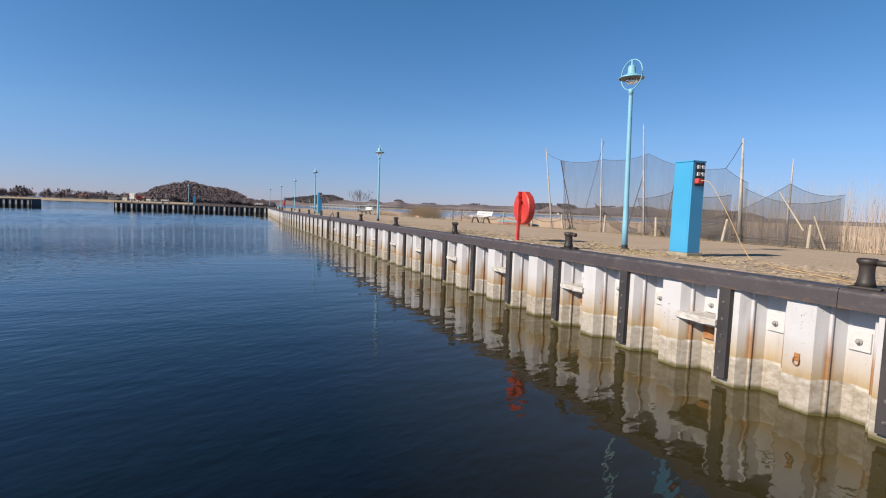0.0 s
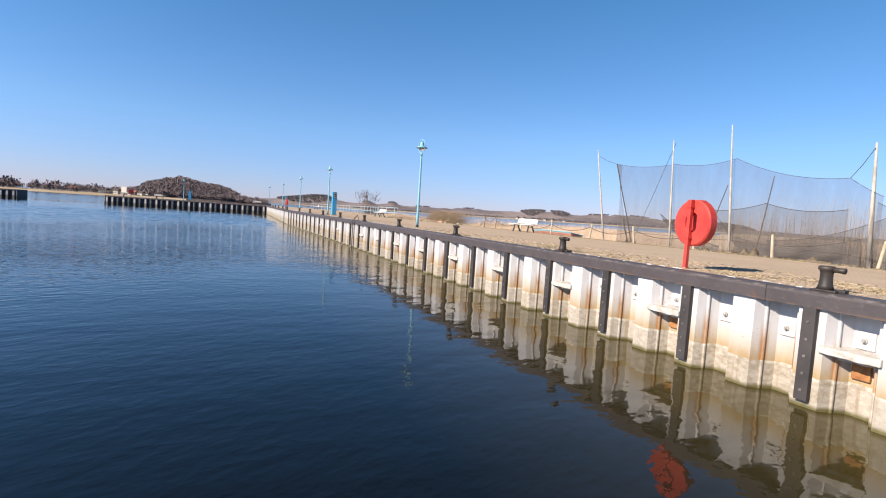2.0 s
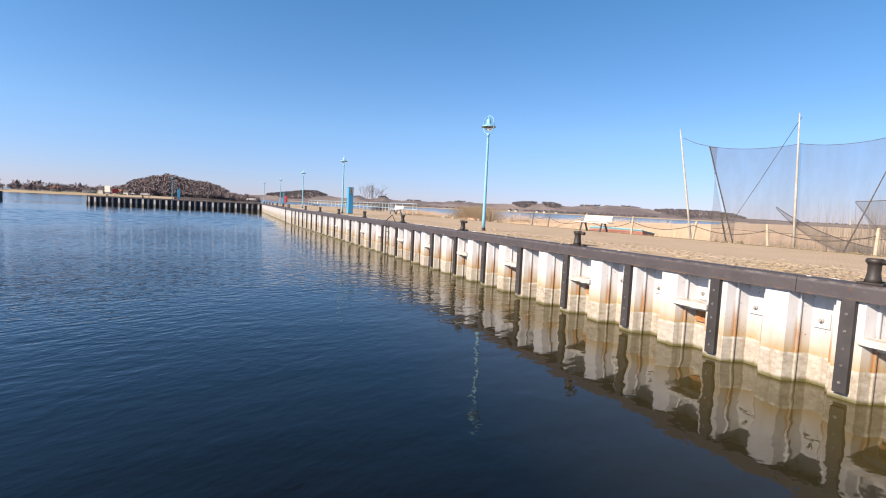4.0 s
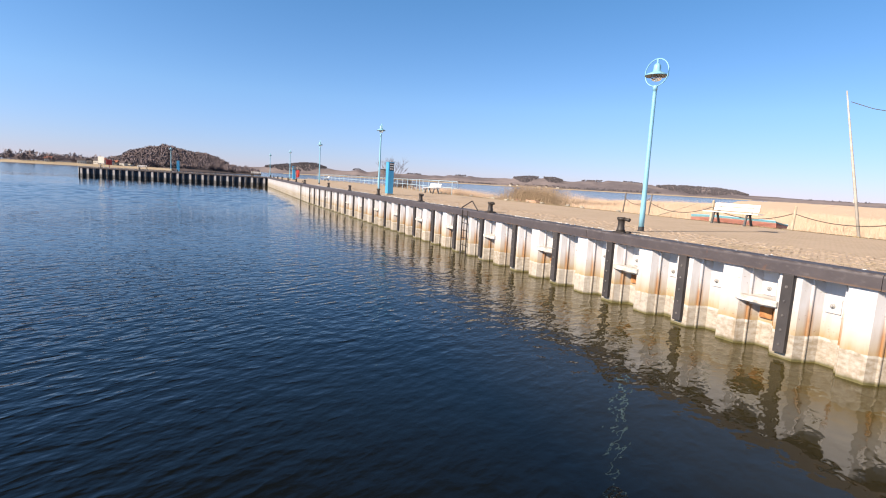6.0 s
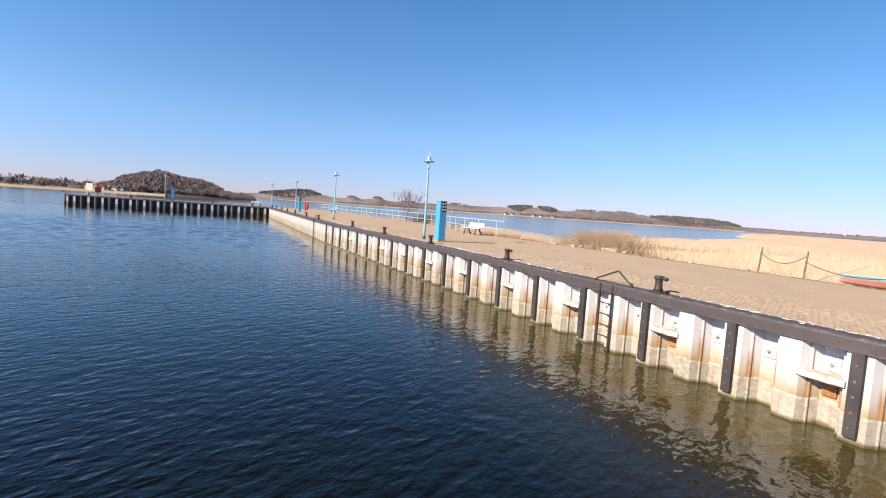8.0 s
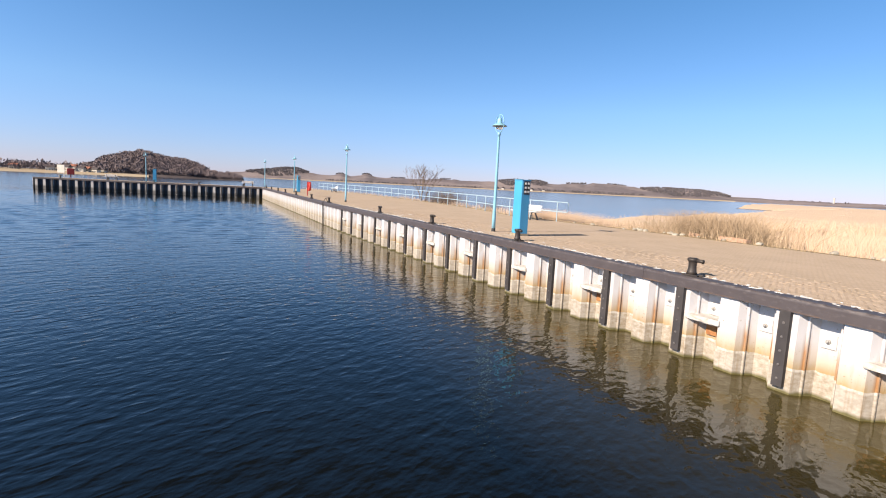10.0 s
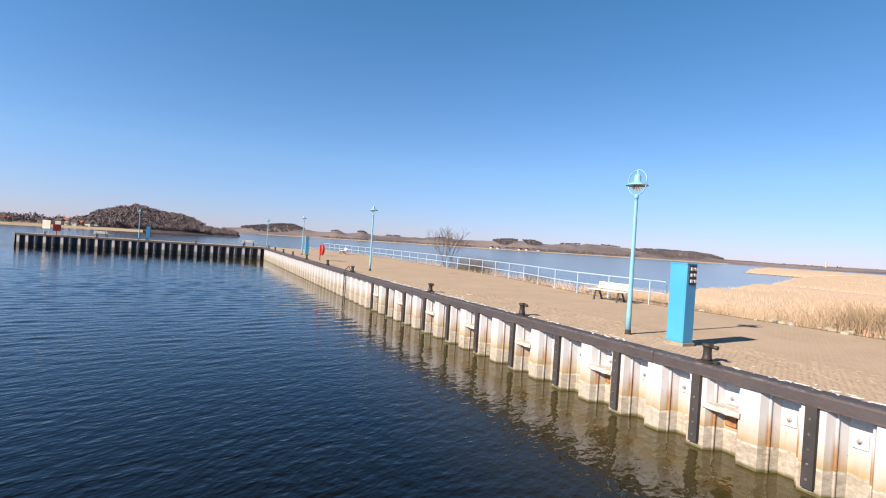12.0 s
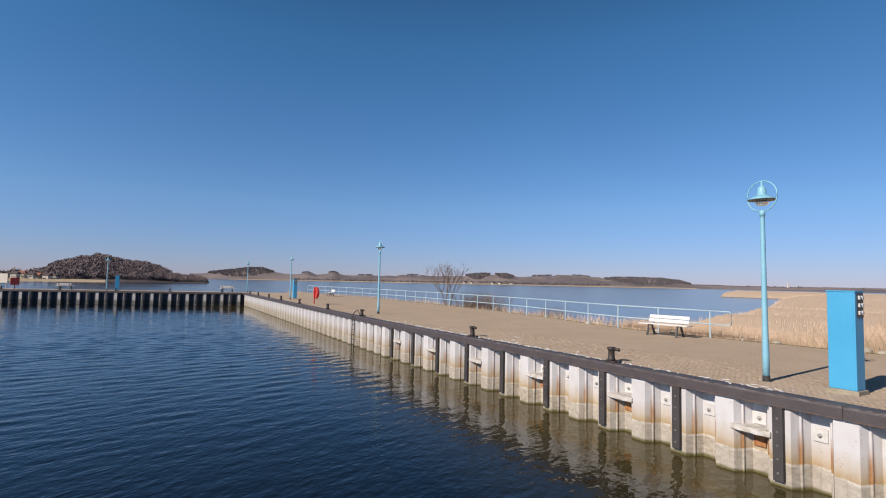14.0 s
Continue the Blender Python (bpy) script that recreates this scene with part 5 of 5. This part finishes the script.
# wooded hill: (azimuth, height in metres)
HILL = [(-9.5, 0), (-7.9, 0.8), (-7.2, 3.6), (-6.4, 6.2), (-5.5, 9.2), (-4.8, 10.4), (-3.8, 11.6), (-3.1, 12.9), (-2.5, 12.9), (-1.9, 10.9), (-1.1, 9.6), (-0.1, 9.6), (0.9, 8.6), (2.0, 5.6), (2.8, 3.0), (3.5, 2.2), (4.4, 2.2), (5.4, 1.2), (5.9, 0)]
ridge("wooded_hill", "low dark hill covered with leafless woods across the bay", -9.5, 5.9, 335, 80, HILL, DARKHILL, 0.15, 0.2)
random.seed(51)
spots = []
while len(spots) < 7500:
    az = random.uniform(-7.7, 5.7)
    h = lerp_line(HILL, az)[0]
    g = random.random() ** 0.8
    x, y = polar(az, 337 + 57 * g)
    z = WATER_Z + 0.7 + h * math.sin(g * math.pi / 2) ** 1.3
    grow = 0.75 + 0.45 * noise.noise((az * 1.7, g * 3, 4))
    if g > 0.08 + 0.35 * max(0.0, (-5.2 - az) / 3):
        spots.append((x, y, z, random.uniform(1.8, 4.2) * grow * min(1.0, 0.55 + h / 12)))
bare_woods("hill_woods", "dark grey-brown leafless woods on the hill", spots, WOODS)

# low left shore with trees and houses
ridge("left_shore", "flat far shore with pale reeds", -60, -2.5, 300, 120, [(-60, 0.4), (-25, 0.4), (-15, 0.3), (-9, 0.5), (-5.0, 0.4), (-3.5, 0.2), (-2.5, 0.0)], SHORE)
random.seed(52)
spots = []
for _ in range(1700):
    az = random.uniform(-42, -4.5)
    thick = noise.noise((az * 0.8, 0, 9)) + (0.35 if az < -9.2 else -0.05)
    if thick < random.uniform(-0.5, 0.4):
        continue
    x, y = polar(az, random.uniform(330, 385))
    spots.append((x, y, -0.4, random.choice((1.8, 2.4, 3.2, 4.6)) * random.uniform(0.8, 1.2) * (0.9 + 0.7 * noise.noise((az * 1.9, 3, 2)))))
bare_woods("shore_woods", "leafless trees along the far shore", spots, WOODS, 40)

FAR = [(4.5, 9.6), (6.0, 12.8), (6.7, 16.8), (7.8, 20.8), (9.9, 28.8), (11.3, 29.6), (12.1, 22.4), (13.3, 16.0), (14.4, 15.2), (15.8, 21.6), (16.7, 15.2), (18.5, 24.0), (19.4, 16.0), (21.5, 16.8), (25.1, 17.6), (27.0, 20.8), (28.8, 19.2), (32.5, 20.8), (33.4, 25.6), (34.7, 28.8), (35.6, 27.2), (37.1, 28.8), (38.2, 20.8), (40.4, 24.8), (42.5, 26.4), (44.0, 28.0), (45.2, 26.4), (47.5, 20.8), (48.6, 23.2), (50.2, 24.0), (52.9, 22.4), (54.5, 17.6), (55.7, 9.6), (57.5, 10), (59.9, 8), (75, 9), (112, 11)]
# second dark wood and pale fields behind the mole
ridge("far_fields", "far fields and slopes across the bay, haze in their colour", 4.5, 112, 1150, 500, FAR, FARHILL, 0.10)
ridge("far_reeds", "pale reed strip along the far shore", 8, 56, 1120, 25, [(8, 0.1), (14, 0.6), (56, 0.9)], SHORE, 0.3)
random.seed(53)
spots = []
for lo, hi, g0, g1, n in ((6.2, 12.4, 0.12, 0.72, 1000), (15.2, 16.3, 0.6, 0.7, 30), (17.9, 19.0, 0.55, 0.7, 60), (21.0, 22.6, 0.55, 0.72, 40), (26.4, 27.6, 0.5, 0.7, 40), (32.8, 35.4, 0.2, 0.72, 420), (36.0, 38.0, 0.25, 0.70, 300), (40.0, 42.0, 0.55, 0.72, 80), (44.2, 46.0, 0.60, 0.72, 60), (47.4, 55.6, 0.12, 0.72, 1300), (14, 31, 0.02, 0.09, 260), (34, 48, 0.02, 0.12, 300)):
    for _ in range(n):
        az = random.uniform(lo, hi)
        mid = 1 - abs(2 * (az - lo) / (hi - lo) - 1) ** 2.5
        g = random.uniform(g0 + (g1 - g0) * 0.6 * (1 - mid), g1)
        x, y = polar(az, 1150 + 500 * g)
        z = WATER_Z + 0.6 + lerp_line(FAR, az)[0] * math.sin(min(1.0, g / 0.7) * math.pi / 2) ** 1.3
        spots.append((x, y, z, random.uniform(1.5, 3.4) * (0.75 if g < 0.12 else 1.0)))
bare_woods("far_woods", "dark patches of woodland on the far slopes", [(x, y, z, r * 1.25) for x, y, z, r in spots], PINES, 14, 2.6)
random.seed(54)
spots = [(*polar(random.uniform(50, 105), random.uniform(1320, 1600)), 2.0, random.uniform(2.0, 4.5)) for _ in range(500)]
bare_woods("far_woods", "low dark woods on the horizon", [(x, y, 1.0, r * 1.5) for x, y, z, r in spots], PINES, 14, 2.6)


def house(x, y, z, w, d, h, turn, roof, pane=1.0):
    b = thing("house", "small far house with pale walls and a pitched roof", "house", Matrix.Translation((x, y, z)) @ pose(0, 0, 0, 0, 0, turn), group="far houses")
    part("wall", box(-w / 2, w / 2, -d / 2, d / 2, -1, h), HOUSEWHITE, b)
    bm = bmesh.new()
    v = [bm.verts.new(p) for p in ((-w / 2 - 0.4, -d / 2 - 0.4, h), (w / 2 + 0.4, -d / 2 - 0.4, h), (w / 2 + 0.4, d / 2 + 0.4, h), (-w / 2 - 0.4, d / 2 + 0.4, h), (-w / 2 - 0.4, 0, h + d * 0.5), (w / 2 + 0.4, 0, h + d * 0.5))]
    for f in ((0, 1, 5, 4), (2, 3, 4, 5), (0, 4, 3), (1, 2, 5), (3, 2, 1, 0)):
        bm.faces.new([v[i] for i in f])
    part("roof", bm, roof, b)
    for k in range(3):
        xx = -w / 2 + w * (k + 0.5) / 3
        part("window", box(xx - 0.5 * pane, xx + 0.5 * pane, -d / 2 - 0.06, -d / 2 + 0.02, 0.6 * pane, 1.6 * pane), DARKGLASS, b)


random.seed(55)
for az, d in ((-9.9, 330), (-9.3, 338), (-8.7, 332), (-8.2, 340), (-7.7, 331), (-7.2, 334), (-6.6, 331), (-6.0, 333), (-12.3, 335)):
    x, y = polar(az, d)
    house(x, y, random.uniform(-0.6, 0.4), random.uniform(2.4, 3.6), random.uniform(2.0, 2.8), random.uniform(1.2, 1.9), random.uniform(-60, 10), random.choice((BRICKRED, DARKHILL, DARKHILL)), 0.4)
for az, d in ((32.6, 1160), (33.3, 1168), (35.6, 1162), (36.4, 1166), (37.6, 1164)):
    x, y = polar(az, d)
    house(x, y, 0.6, random.uniform(6, 10), random.uniform(5, 6), random.uniform(1.8, 2.6), random.uniform(20, 60), random.choice((BRICKRED, DARKHILL)))
tower = thing("far_tower", "thin pale tower on the far shore", "tower", Matrix.Translation((*polar(63.6, 1350), 0)))
part("shaft", lathe([(2.0, 0), (1.6, 14), (1.9, 14.2), (1.9, 16)], 10), HOUSEWHITE, tower)

# ---- pale flakes of shell and paint along the inner cap edge ----
random.seed(60)
verts, faces = [], []
for _ in range(900):
    y = random.uniform(2, 56) if random.random() < 0.25 else random.triangular(14, 58, 54)
    x = random.gauss(0.27, 0.05) if random.random() < 0.8 else 0.28 + abs(random.gauss(0, 0.4))
    if x > 0.45 and y < 36:
        continue
    if noise.noise((x, y * 0.35, 3)) < random.uniform(-0.4, 0.3):
        continue
    z = (0.013 if x < 0.28 else deck_z(x) + 0.018)
    long, wide = random.uniform(0.02, 0.10) * random.choice((0.5, 1, 1.4)), random.uniform(0.012, 0.035)
    k, a0 = len(verts), random.gauss(1.57, 0.5)
    c, s = math.cos(a0), math.sin(a0)
    for zz, f in ((-0.012, 1.0), (0.0, 0.88)):
        for q in range(6):
            r = random.uniform(0.6, 1.1) * f
            u, v = long * r * math.cos(q * math.tau / 6), wide * r * math.sin(q * math.tau / 6)
            verts.append((x + u * c - v * s, y + u * s + v * c, z + zz + random.gauss(0, 0.001)))
    faces += [tuple(range(k + 6, k + 12))] + [(k + q, k + (q + 1) % 6, k + 6 + (q + 1) % 6, k + 6 + q) for q in range(6)]
tagged(new("paint_flakes", raw_mesh("paint_flakes", verts, faces, PLATE)), "white flakes of paint and shell along the cap", "flakes", kind="stuff")

# ---- setts beside the cap, nearest the walk ----
random.seed(61)
SETT_MESHES = []
for v in range(4):
    bm = bmesh.new()
    add_box(bm, -0.050, 0.050, -0.055, 0.055, -0.05, 0.0)
    top = [vv for vv in bm.verts if vv.co.z > -0.01]
    for vv in top:
        vv.co.x *= random.uniform(0.93, 0.98)
        vv.co.y *= random.uniform(0.93, 0.98)
        vv.co.z += random.uniform(-0.0008, 0.0008)
    SETT_MESHES.append(mesh_from(bm, "sett", SETT))
verts, faces, singles = [], [], 0
for i in range(-70, 470):
    y = i * 0.116
    for j in range(26):
        x = 0.34 + j * 0.106
        if j > 8 and random.random() < (j - 8) / 18:
            continue
        yy = y + (0.058 if j % 2 else 0.0)
        z = deck_z(x) + 0.0022 + random.gauss(0, 0.0008)
        spin = random.gauss(0, 2.5)
        if 38.2 < yy < 39.9 and singles < 300:
            part("sett", random.choice(SETT_MESHES), SETT, deck, m=Matrix.Translation((x, yy, z)) @ pose(0, 0, 0, random.gauss(0, 1), random.gauss(0, 1), spin))
            singles += 1
            continue
        k = len(verts)
        c, s = math.cos(radians(spin)), math.sin(radians(spin))
        for zz, f in ((-0.05, 0.99), (0.0, random.uniform(0.94, 0.98))):
            for sx, sy in ((-1, -1), (1, -1), (1, 1), (-1, 1)):
                px, py = sx * 0.050 * f, sy * 0.055 * f
                verts.append((x + c * px - s * py, yy + s * px + c * py, z + zz + random.gauss(0, 0.0006)))
        faces += [(k + 4, k + 5, k + 6, k + 7)] + [(k + a, k + (a + 1) % 4, k + 4 + (a + 1) % 4, k + 4 + a) for a in range(4)]
rest = new("setts", raw_mesh("setts", verts, faces, SETT))
rest.parent = deck
tagged(rest, "worn grey-brown setts with sandy joints", kind="stuff")
